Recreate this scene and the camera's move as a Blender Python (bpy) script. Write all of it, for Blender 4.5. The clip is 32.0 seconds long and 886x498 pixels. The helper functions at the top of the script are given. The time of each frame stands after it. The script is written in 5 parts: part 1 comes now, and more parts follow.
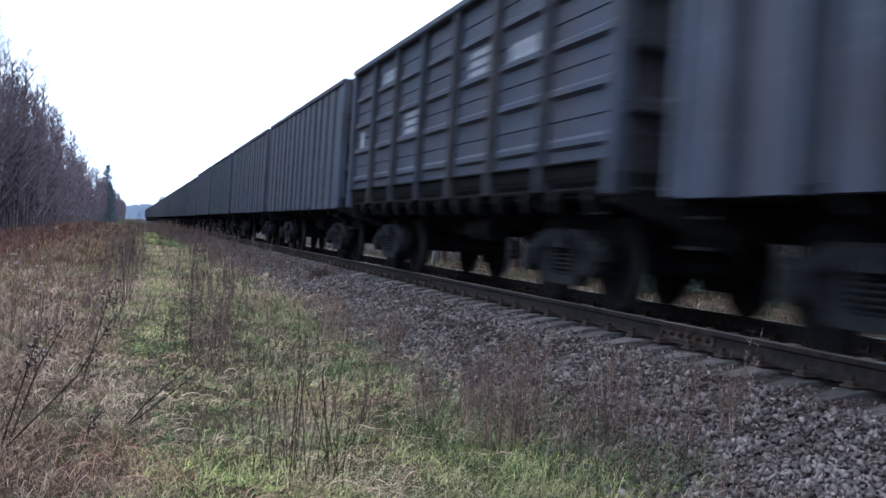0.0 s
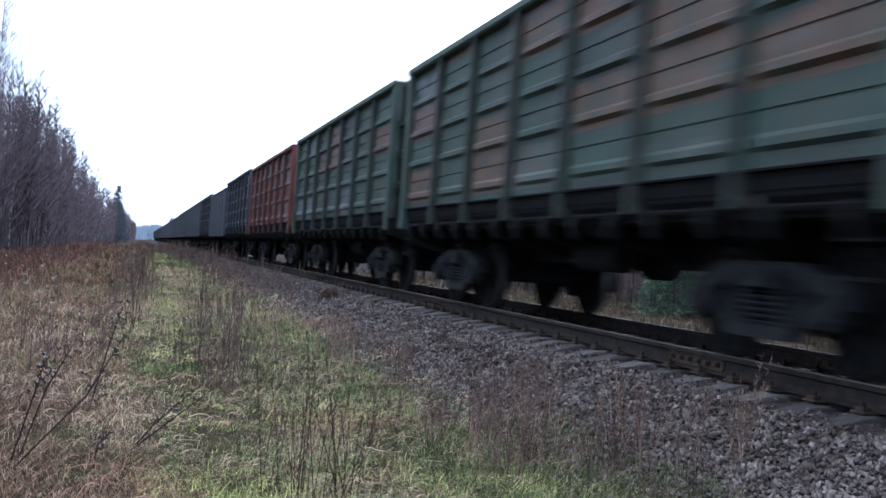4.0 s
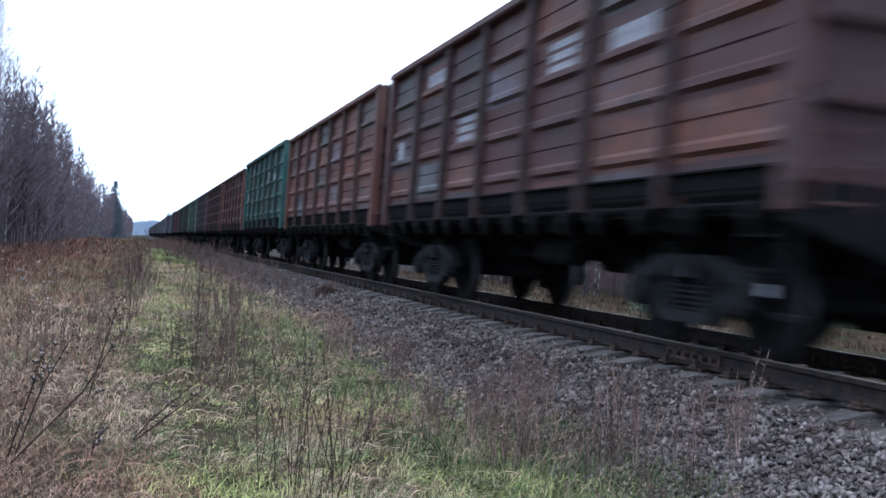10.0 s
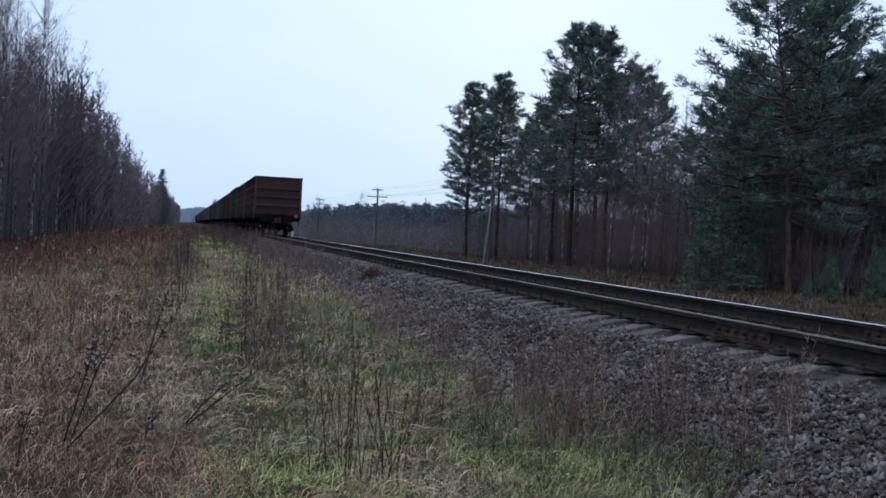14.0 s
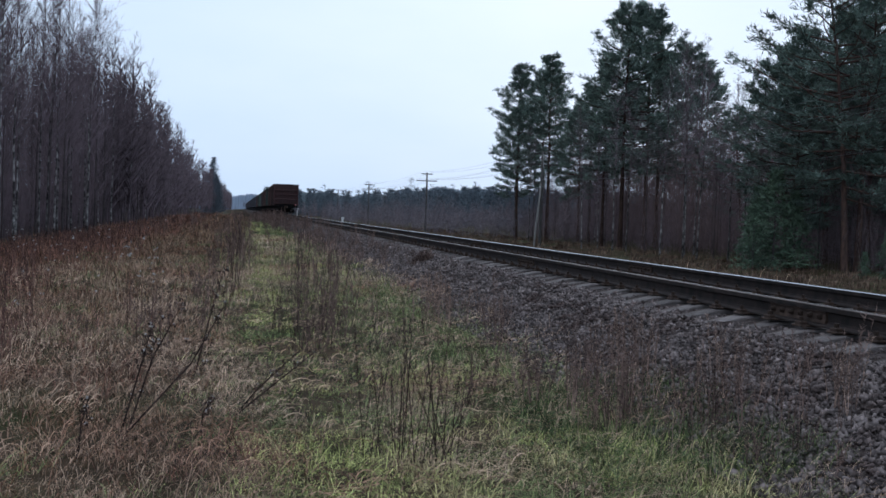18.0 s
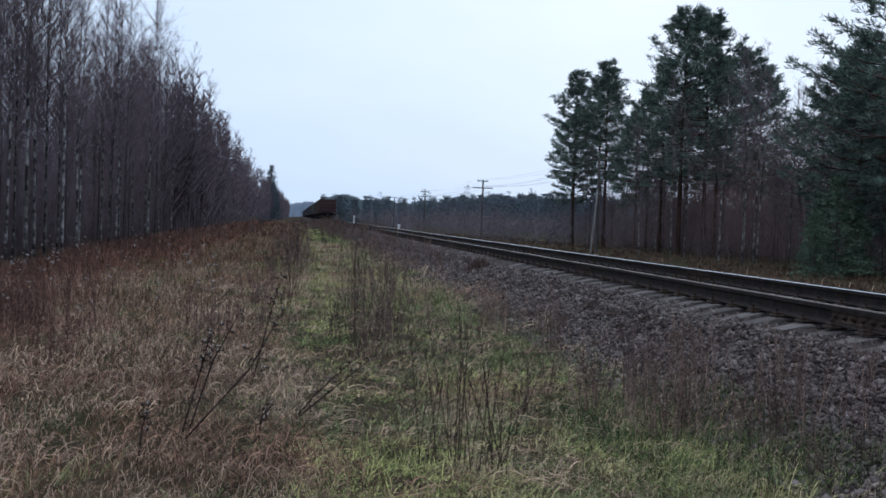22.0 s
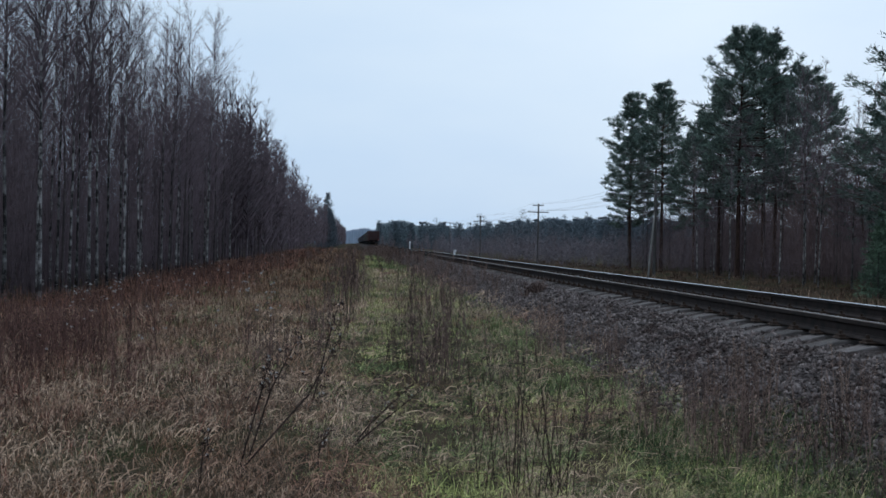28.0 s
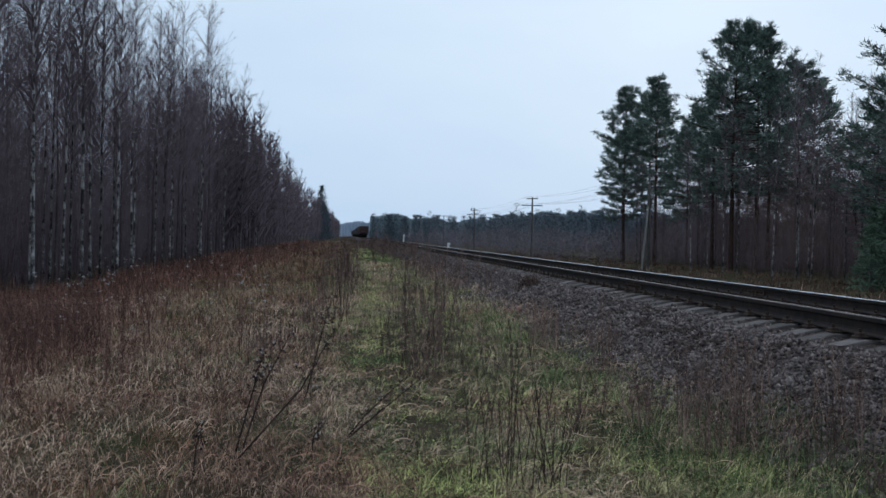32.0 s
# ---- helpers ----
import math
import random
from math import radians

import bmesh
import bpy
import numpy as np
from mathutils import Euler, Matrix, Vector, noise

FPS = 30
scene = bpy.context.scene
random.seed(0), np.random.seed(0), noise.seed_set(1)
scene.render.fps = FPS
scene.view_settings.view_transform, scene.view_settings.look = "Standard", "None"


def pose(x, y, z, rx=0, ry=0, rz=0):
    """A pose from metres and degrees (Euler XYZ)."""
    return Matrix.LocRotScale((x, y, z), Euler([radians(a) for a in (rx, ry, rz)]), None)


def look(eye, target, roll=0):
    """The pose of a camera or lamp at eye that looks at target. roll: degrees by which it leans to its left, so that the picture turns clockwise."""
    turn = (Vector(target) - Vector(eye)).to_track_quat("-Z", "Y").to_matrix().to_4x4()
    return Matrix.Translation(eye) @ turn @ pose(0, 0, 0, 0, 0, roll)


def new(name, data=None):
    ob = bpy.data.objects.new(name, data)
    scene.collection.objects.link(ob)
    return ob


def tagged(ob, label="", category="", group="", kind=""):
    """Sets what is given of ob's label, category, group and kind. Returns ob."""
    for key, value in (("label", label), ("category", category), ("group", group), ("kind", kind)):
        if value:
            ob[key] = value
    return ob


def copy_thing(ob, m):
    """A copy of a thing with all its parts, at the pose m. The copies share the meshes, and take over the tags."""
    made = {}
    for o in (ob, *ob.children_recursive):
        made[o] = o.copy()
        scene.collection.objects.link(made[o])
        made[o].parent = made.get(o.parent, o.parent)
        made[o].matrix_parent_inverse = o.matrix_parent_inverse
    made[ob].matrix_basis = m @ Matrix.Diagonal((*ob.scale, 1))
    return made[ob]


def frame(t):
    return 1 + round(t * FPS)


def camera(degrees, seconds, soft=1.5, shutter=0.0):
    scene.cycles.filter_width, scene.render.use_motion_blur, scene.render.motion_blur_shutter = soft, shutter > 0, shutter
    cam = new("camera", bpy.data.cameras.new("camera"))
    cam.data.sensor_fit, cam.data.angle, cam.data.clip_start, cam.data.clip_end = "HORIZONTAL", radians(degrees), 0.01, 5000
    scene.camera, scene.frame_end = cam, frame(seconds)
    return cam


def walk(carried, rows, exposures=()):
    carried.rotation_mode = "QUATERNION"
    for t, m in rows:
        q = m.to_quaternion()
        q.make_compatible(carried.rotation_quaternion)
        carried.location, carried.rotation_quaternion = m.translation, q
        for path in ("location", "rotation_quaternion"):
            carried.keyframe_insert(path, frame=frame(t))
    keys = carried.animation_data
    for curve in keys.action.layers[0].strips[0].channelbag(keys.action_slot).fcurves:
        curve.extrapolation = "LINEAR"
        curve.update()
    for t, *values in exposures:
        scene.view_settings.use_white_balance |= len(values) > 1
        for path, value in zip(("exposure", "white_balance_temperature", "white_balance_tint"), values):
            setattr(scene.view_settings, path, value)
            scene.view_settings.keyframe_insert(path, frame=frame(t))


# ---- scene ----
# ---- camera and walk: the track runs along +y, rail tops at z = 0 ----
EYE = (0.0, 0.0, 0.66)
cam = camera(43.8, 32.0, soft=1.6, shutter=0.75)
TURNS = [
    (0.0, -15.74, -0.60, -3.66), (0.5, -15.54, -0.53, -3.51), (1.0, -15.51, -0.29, -3.60), (1.5, -15.55, -0.07, -4.03),
    (2.0, -15.46, 0.17, -4.10), (2.5, -15.38, 0.28, -4.02), (3.0, -15.28, 0.40, -3.99), (3.5, -15.24, 0.55, -4.06),
    (5.5, -15.35, 0.40, -3.65), (6.0, -15.38, 0.39, -3.69), (6.5, -15.42, 0.43, -3.77), (7.0, -15.45, 0.43, -3.76),
    (7.5, -15.51, 0.32, -3.87), (8.0, -15.42, 0.30, -4.10), (8.5, -15.38, 0.41, -4.02), (9.0, -15.41, 0.39, -4.12),
    (9.5, -15.41, 0.38, -4.19), (10.0, -15.41, 0.32, -4.00), (10.5, -15.50, -0.10, -3.78), (11.0, -15.32, -0.28, -3.89),
    (11.5, -15.04, -0.04, -3.85), (12.0, -14.71, 0.38, -4.02), (12.5, -14.38, 0.45, -3.71), (13.0, -14.07, 0.09, -3.54),
    (13.5, -13.62, -0.27, -3.01), (14.0, -13.07, -0.79, -2.91), (14.5, -12.54, -1.01, -3.03), (16.5, -11.05, -1.53, -2.43),
    (17.0, -10.78, -1.68, -2.33), (17.5, -10.60, -1.75, -2.17), (18.0, -10.48, -1.76, -2.01), (18.5, -10.39, -1.73, -2.03),
    (19.0, -10.10, -1.46, -1.96), (19.5, -9.74, -1.35, -1.60), (20.0, -9.43, -1.32, -1.56), (20.5, -8.99, -1.22, -1.32),
    (21.0, -8.50, -1.35, -1.51), (21.5, -8.04, -1.47, -1.67), (22.0, -7.57, -1.49, -1.91), (22.5, -7.02, -1.13, -1.94),
    (23.0, -6.66, -1.19, -1.93), (23.5, -6.32, -1.10, -1.65), (24.0, -5.99, -1.12, -1.49), (24.5, -5.73, -1.13, -1.49),
    (25.0, -5.44, -0.94, -1.62), (25.5, -5.20, -0.68, -1.61), (27.5, -4.72, -0.25, -1.10), (28.0, -4.67, -0.26, -1.16),
    (28.5, -4.66, -0.25, -1.14), (29.0, -4.68, -0.39, -1.14), (29.5, -4.71, -0.49, -1.12), (30.0, -4.80, -0.61, -0.91),
    (30.5, -4.84, -0.80, -0.95), (31.0, -4.90, -0.80, -1.17), (31.5, -4.95, -0.66, -1.19), (32.0, -4.99, -0.61, -1.27)]
walk(cam, [(t, pose(*EYE, 90 + pitch, roll, yaw)) for t, yaw, pitch, roll in TURNS],
     exposures=[(0.0, 1.2, 5700, 10), (9.5, 1.2, 5680, 10), (10.2, 1.3, 5680, 10), (10.8, 1.55, 5680, 10), (11.4, 1.5, 5650, 10), (12.0, 1.2, 5550, 10), (12.5, 0.85, 5500, 10), (13.0, 0.54, 5480, 10), (14.0, 0.1, 5680, 10),
                (14.5, 0.09, 5750, 10), (17.0, 0.1, 5900, 10), (19.0, 0.1, 5950, 10), (23.0, 0.1, 5980, 10), (25.0, 0.08, 5980, 8), (28.0, -0.12, 5930, 5), (32.0, -0.12, 5930, 5)])

# ---- overcast sky ----
world = bpy.data.worlds.new("overcast_sky")
scene.world = world
world.use_nodes = True
wn = world.node_tree
wn.nodes.clear()
w_out = wn.nodes.new("ShaderNodeOutputWorld")
w_bg = wn.nodes.new("ShaderNodeBackground")
w_sky = wn.nodes.new("ShaderNodeTexSky")
w_sky.sky_type, w_sky.sun_disc = "NISHITA", False
w_sky.sun_elevation, w_sky.sun_rotation = radians(28), radians(20)
w_sky.dust_density, w_sky.air_density = 4.0, 1.0
w_co = wn.nodes.new("ShaderNodeTexCoord")
w_map = wn.nodes.new("ShaderNodeMapping")
w_map.inputs["Scale"].default_value = (1.0, 1.0, 3.0)
w_noise = wn.nodes.new("ShaderNodeTexNoise")
w_noise.inputs["Scale"].default_value = 2.2
w_noise.inputs["Detail"].default_value = 5.0
w_ramp = wn.nodes.new("ShaderNodeValToRGB")
w_ramp.color_ramp.elements[0].position, w_ramp.color_ramp.elements[0].color = 0.3, (0.66, 0.82, 1.05, 1)
w_ramp.color_ramp.elements[1].position, w_ramp.color_ramp.elements[1].color = 0.72, (0.84, 0.95, 1.08, 1)
w_scale = wn.nodes.new("ShaderNodeMix")
w_scale.data_type = "RGBA"
w_scale.inputs["Factor"].default_value = 0.93
w_dim = wn.nodes.new("ShaderNodeMix")
w_dim.data_type, w_dim.blend_type = "RGBA", "MULTIPLY"
w_dim.inputs["Factor"].default_value = 1.0
w_dim.inputs["B"].default_value = (0.1, 0.1, 0.1, 1)
wn.links.new(w_co.outputs["Generated"], w_map.inputs["Vector"])
wn.links.new(w_map.outputs["Vector"], w_noise.inputs["Vector"])
wn.links.new(w_noise.outputs["Fac"], w_ramp.inputs["Fac"])
wn.links.new(w_sky.outputs["Color"], w_dim.inputs["A"])
wn.links.new(w_dim.outputs["Result"], w_scale.inputs["A"])
wn.links.new(w_ramp.outputs["Color"], w_scale.inputs["B"])
wn.links.new(w_scale.outputs["Result"], w_bg.inputs["Color"])
w_bg.inputs["Strength"].default_value = 0.88
wn.links.new(w_bg.outputs["Background"], w_out.inputs["Surface"])

sun = new("sun", bpy.data.lights.new("sun", "SUN"))
sun.data.energy, sun.data.angle, sun.data.color = 0.7, radians(60), (1.0, 0.97, 0.93)
sun.matrix_world = look((-10, 5, 40), (0, 12, 0))


# ---- materials ----
def material(name, dark, light, rough=0.8, metal=0.0, scale=8.0, fine=90.0, bump=0.3, dist=0.01, tint=None, lot=0.0,
             stretch=(1, 1, 1), spec=0.5, island=False, stops=(0.3, 0.7)):
    """Two scales of noise between two colours, grain relief; tint: a stain colour; lot: change from piece to piece."""
    m = bpy.data.materials.new(name)
    m.use_nodes = True
    nt = m.node_tree
    b = nt.nodes["Principled BSDF"]
    co = nt.nodes.new("ShaderNodeTexCoord")
    mp = nt.nodes.new("ShaderNodeMapping")
    mp.inputs["Scale"].default_value = stretch
    nt.links.new(co.outputs["Object"], mp.inputs["Vector"])
    n1 = nt.nodes.new("ShaderNodeTexNoise")
    n1.inputs["Scale"].default_value, n1.inputs["Detail"].default_value = scale, 6
    n2 = nt.nodes.new("ShaderNodeTexNoise")
    n2.inputs["Scale"].default_value, n2.inputs["Detail"].default_value = fine, 3
    for n in (n1, n2):
        nt.links.new(mp.outputs["Vector"], n.inputs["Vector"])
    mix = nt.nodes.new("ShaderNodeMath")
    mix.operation = "MULTIPLY_ADD"
    mix.inputs[1].default_value = 0.35
    nt.links.new(n2.outputs["Fac"], mix.inputs[0])
    nt.links.new(n1.outputs["Fac"], mix.inputs[2])
    ramp = nt.nodes.new("ShaderNodeValToRGB")
    e = ramp.color_ramp.elements
    e[0].position, e[0].color = stops[0] + 0.17, (*dark, 1)
    e[1].position, e[1].color = stops[1] + 0.17, (*light, 1)
    last = ramp.outputs["Color"]
    nt.links.new(mix.outputs[0], ramp.inputs["Fac"])
    if tint:
        n3 = nt.nodes.new("ShaderNodeTexNoise")
        n3.inputs["Scale"].default_value, n3.inputs["Detail"].default_value = scale * 0.35, 5
        nt.links.new(mp.outputs["Vector"], n3.inputs["Vector"])
        r3 = nt.nodes.new("ShaderNodeMapRange")
        r3.inputs["From Min"].default_value, r3.inputs["From Max"].default_value = 0.48, 0.66
        nt.links.new(n3.outputs["Fac"], r3.inputs["Value"])
        mx = nt.nodes.new("ShaderNodeMix")
        mx.data_type = "RGBA"
        mx.inputs["B"].default_value = (*tint, 1)
        nt.links.new(r3.outputs["Result"], mx.inputs["Factor"])
        nt.links.new(last, mx.inputs["A"])
        last = mx.outputs["Result"]
    if lot:
        if island:
            src = nt.nodes.new("ShaderNodeNewGeometry").outputs["Random Per Island"]
        else:
            src = nt.nodes.new("ShaderNodeObjectInfo").outputs["Random"]
        r4 = nt.nodes.new("ShaderNodeMapRange")
        r4.inputs["To Min"].default_value, r4.inputs["To Max"].default_value = 1 - lot, 1 + lot
        nt.links.new(src, r4.inputs["Value"])
        hs = nt.nodes.new("ShaderNodeHueSaturation")
        nt.links.new(r4.outputs["Result"], hs.inputs["Value"])
        nt.links.new(last, hs.inputs["Color"])
        last = hs.outputs["Color"]
    nt.links.new(last, b.inputs["Base Color"])
    b.inputs["Roughness"].default_value, b.inputs["Metallic"].default_value = rough, metal
    b.inputs["Specular IOR Level"].default_value = spec
    if bump:
        bp = nt.nodes.new("ShaderNodeBump")
        bp.inputs["Strength"].default_value, bp.inputs["Distance"].default_value = bump, dist
        nt.links.new(mix.outputs[0], bp.inputs["Height"])
        nt.links.new(bp.outputs["Normal"], b.inputs["Normal"])
    return m


def paint_material(name, patches):
    """Wagon paint in the object's own colour: rust, primer patches on some panels, dust and streaks that run down."""
    m = bpy.data.materials.new(name)
    m.use_nodes = True
    nt = m.node_tree
    b = nt.nodes["Principled BSDF"]
    co = nt.nodes.new("ShaderNodeTexCoord")
    info = nt.nodes.new("ShaderNodeObjectInfo")
    shift = nt.nodes.new("ShaderNodeVectorMath")
    shift.operation = "ADD"
    mul = nt.nodes.new("ShaderNodeMath")
    mul.operation = "MULTIPLY"
    mul.inputs[1].default_value = 37.0
    nt.links.new(info.outputs["Random"], mul.inputs[0])
    nt.links.new(co.outputs["Object"], shift.inputs[0])
    nt.links.new(mul.outputs[0], shift.inputs[1])
    last = info.outputs["Color"]

    def layer(scale, stretch, lo, hi, colour, amount, detail=6):
        mp = nt.nodes.new("ShaderNodeMapping")
        mp.inputs["Scale"].default_value = stretch
        nt.links.new(shift.outputs["Vector"], mp.inputs["Vector"])
        n = nt.nodes.new("ShaderNodeTexNoise")
        n.inputs["Scale"].default_value, n.inputs["Detail"].default_value = scale, detail
        nt.links.new(mp.outputs["Vector"], n.inputs["Vector"])
        r = nt.nodes.new("ShaderNodeMapRange")
        r.inputs["From Min"].default_value, r.inputs["From Max"].default_value = lo, hi
        r.inputs["To Max"].default_value = amount
        nt.links.new(n.outputs["Fac"], r.inputs["Value"])
        x = nt.nodes.new("ShaderNodeMix")
        x.data_type = "RGBA"
        x.inputs["B"].default_value = (*colour, 1)
        nt.links.new(r.outputs["Result"], x.inputs["Factor"])
        nt.links.new(last, x.inputs["A"])
        return x.outputs["Result"], n

    if patches:
        # panels re-sheeted band by band: a random pick for each panel and each band between two ribs
        xyz = nt.nodes.new("ShaderNodeSeparateXYZ")
        nt.links.new(co.outputs["Object"], xyz.inputs[0])
        band = nt.nodes.new("ShaderNodeMath")
        band.operation = "SNAP"
        band.inputs[1].default_value = 0.52
        nt.links.new(xyz.outputs["Z"], band.inputs[0])
        for seed, lim, colour, amount in ((0.0, 0.84, (0.15, 0.14, 0.17), 0.8), (5.0, 0.80, (0.03, 0.026, 0.032), 0.7), (9.0, 0.78, (0.2, 0.075, 0.045), 0.6), (13.0, 0.9, (0.06, 0.11, 0.11), 0.6)):
            off = nt.nodes.new("ShaderNodeMath")
            off.operation = "ADD"
            off.inputs[1].default_value = seed
            nt.links.new(band.outputs[0], off.inputs[0])
            pair = nt.nodes.new("ShaderNodeCombineXYZ")
            nt.links.new(off.outputs[0], pair.inputs["X"])
            nt.links.new(mul.outputs[0], pair.inputs["Y"])
            wn2 = nt.nodes.new("ShaderNodeTexWhiteNoise")
            nt.links.new(pair.outputs[0], wn2.inputs["Vector"])
            gt = nt.nodes.new("ShaderNodeMapRange")
            gt.inputs["From Min"].default_value, gt.inputs["From Max"].default_value = lim, lim + 0.01
            gt.inputs["To Max"].default_value = amount
            nt.links.new(wn2.outputs["Value"], gt.inputs["Value"])
            wear = nt.nodes.new("ShaderNodeTexNoise")
            wear.inputs["Scale"].default_value, wear.inputs["Detail"].default_value = 3.0 + seed * 0.3, 5
            nt.links.new(shift.outputs["Vector"], wear.inputs["Vector"])
            left = nt.nodes.new("ShaderNodeMapRange")
            left.inputs["From Min"].default_value, left.inputs["From Max"].default_value = 0.36, 0.58
            nt.links.new(wear.outputs["Fac"], left.inputs["Value"])
            both = nt.nodes.new("ShaderNodeMath")
            both.operation = "MULTIPLY"
            nt.links.new(gt.outputs["Result"], both.inputs[0])
            nt.links.new(left.outputs["Result"], both.inputs[1])
            x = nt.nodes.new("ShaderNodeMix")
            x.data_type = "RGBA"
            x.inputs["B"].default_value = (*colour, 1)
            nt.links.new(both.outputs[0], x.inputs["Factor"])
            nt.links.new(last, x.inputs["A"])
            last = x.outputs["Result"]
    last, _ = layer(1.1, (1, 1, 0.25), 0.45, 0.75, (0.055, 0.034, 0.027), 0.55)
    last, _ = layer(5.0, (1, 1, 0.2), 0.5, 0.8, (0.018, 0.015, 0.014), 0.6)
    last, _ = layer(2.2, (1, 0.35, 2.6), 0.56, 0.78, (0.17, 0.145, 0.14), 0.3 if patches else 0.18)
    last, _ = layer(0.9, (1, 1, 1.2), 0.5, 0.72, (0.022, 0.017, 0.017), 0.55)
    last, grain = layer(16.0, (1, 1, 0.6), 0.55, 0.8, (0.15, 0.13, 0.125), 0.22)
    nt.links.new(last, b.inputs["Base Color"])
    b.inputs["Roughness"].default_value = 0.62
    b.inputs["Specular IOR Level"].default_value = 0.3
    bp = nt.nodes.new("ShaderNodeBump")
    bp.inputs["Strength"].default_value, bp.inputs["Distance"].default_value = 0.3, 0.008
    nt.links.new(grain.outputs["Fac"], bp.inputs["Height"])
    nt.links.new(bp.outputs["Normal"], b.inputs["Normal"])
    return m


PAINT = paint_material("patched_wagon_paint", True)
PLAIN_PAINT = paint_material("wagon_paint", False)
UNDER = material("black_underframe_iron", (0.004, 0.004, 0.0042), (0.011, 0.0105, 0.0105), 0.95, 0.0, 5, 60, 0.4, 0.01, spec=0.08)
CAST = material("cast_steel_bogie", (0.004, 0.004, 0.005), (0.017, 0.017, 0.019), 0.85, 0.0, 6, 70, 0.5, 0.01, spec=0.2)
TREAD = material("worn_wheel_steel", (0.02, 0.02, 0.02), (0.05, 0.048, 0.046), 0.5, 0.4, 20, 120, 0.1, 0.003)
MARK = material("chalky_white_lettering_paint", (0.22, 0.22, 0.24), (0.42, 0.42, 0.45), 0.7, 0, 14, 90, 0.1, 0.003)
RED_SIGN = material("red_enamel_disc", (0.42, 0.05, 0.05), (0.55, 0.09, 0.08), 0.4, 0, 9, 60, 0.05, 0.002)
RAIL_SIDE = material("rusty_rail_steel", (0.009, 0.0075, 0.007), (0.03, 0.021, 0.018), 0.9, 0.0, 7, 90, 0.4, 0.004, spec=0.2)
RAIL_HEAD = material("polished_rail_head", (0.4, 0.4, 0.41), (0.56, 0.56, 0.57), 0.24, 1.0, 3, 60, 0.05, 0.002, stretch=(1, 0.1, 1))
RAIL_TAN = material("dull_tan_rail_head_edge", (0.06, 0.045, 0.038), (0.14, 0.108, 0.09), 0.75, 0.2, 5, 80, 0.2, 0.003, stretch=(1, 0.2, 1))
FISHPLATE = material("rusted_fishplate", (0.018, 0.012, 0.009), (0.07, 0.045, 0.034), 0.9, 0.0, 9, 80, 0.4, 0.004, spec=0.2)
SLEEPER = material("weathered_grey_sleeper", (0.06, 0.053, 0.051), (0.22, 0.197, 0.188), 0.95, 0, 5, 60, 0.9, 0.02, tint=(0.0607, 0.0456, 0.0389), lot=0.45, stretch=(0.5, 2.5, 1), spec=0.15)
STONE = material("crushed_granite_ballast", (0.043, 0.036, 0.035), (0.235, 0.194, 0.182), 0.95, 0, 9, 60, 0.5, 0.01, tint=(0.07, 0.05, 0.045), lot=0.55, island=True, spec=0.12)
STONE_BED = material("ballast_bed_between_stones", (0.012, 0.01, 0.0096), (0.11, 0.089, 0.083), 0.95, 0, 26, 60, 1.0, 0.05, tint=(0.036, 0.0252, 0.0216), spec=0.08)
SOIL = material("soil_under_dead_grass", (0.0156, 0.0117, 0.0065), (0.065, 0.0442, 0.026), 0.95, 0, 1.4, 18, 0.8, 0.04, tint=(0.0286, 0.0338, 0.0117), spec=0.05)
GRASS_TAN = material("dead_straw_grass", (0.078, 0.051, 0.035), (0.345, 0.232, 0.152), 0.85, 0, 4.0, 26, 0, tint=(0.195, 0.0942, 0.052), lot=0.95, island=True, spec=0.12, stops=(0.37, 0.63))
GRASS_RED = material("rust_brown_dead_grass", (0.058, 0.029, 0.022), (0.26, 0.128, 0.09), 0.85, 0, 4.0, 26, 0, tint=(0.141, 0.0822, 0.0542), lot=0.95, island=True, spec=0.12, stops=(0.37, 0.63))
GRASS_GREEN = material("short_green_grass", (0.15, 0.17, 0.056), (0.54, 0.55, 0.2), 0.8, 0, 4.0, 26, 0, tint=(0.48, 0.385, 0.215), lot=0.75, island=True, spec=0.15, stops=(0.37, 0.63))
GRASS_DEEP = material("deep_green_grass", (0.065, 0.085, 0.033), (0.24, 0.275, 0.115), 0.8, 0, 4.0, 26, 0, lot=0.8, island=True, spec=0.15, stops=(0.37, 0.63))
RANK_GRASS = material("rank_green_grass", (0.025, 0.042, 0.016), (0.1, 0.13, 0.05), 0.8, 0, 3, 20, 0, lot=0.8, island=True, spec=0.12)
FAR_GRASS = material("bleached_far_grass", (0.056, 0.036, 0.026), (0.16, 0.11, 0.08), 0.85, 0, 0.5, 5, 0, tint=(0.062, 0.0372, 0.026), lot=0.6, island=True, spec=0.1)
BANK_WEED = material("dull_brown_bank_weed", (0.036, 0.02, 0.0175), (0.145, 0.078, 0.063), 0.9, 0, 0.5, 5, 0, tint=(0.07, 0.045, 0.037), lot=0.7, island=True, spec=0.1)
WEED = material("dry_weed_stalk", (0.0234, 0.0156, 0.0143), (0.0715, 0.0468, 0.039), 0.9, 0, 7, 60, 0, lot=0.4, spec=0.1)
HAZE_WEED = material("feathery_dead_weed", (0.077, 0.0514, 0.0404), (0.275, 0.192, 0.152), 0.9, 0, 2, 40, 0, lot=0.7, island=True, spec=0.08)
BRUSH_WEED = material("dark_brown_brushy_weed", (0.05, 0.034, 0.03), (0.18, 0.122, 0.102), 0.9, 0, 2, 40, 0, lot=0.6, island=True, spec=0.08)
FLUFF = material("pale_seed_fluff", (0.28, 0.26, 0.25), (0.45, 0.43, 0.41), 0.95, 0, 20, 90, 0)
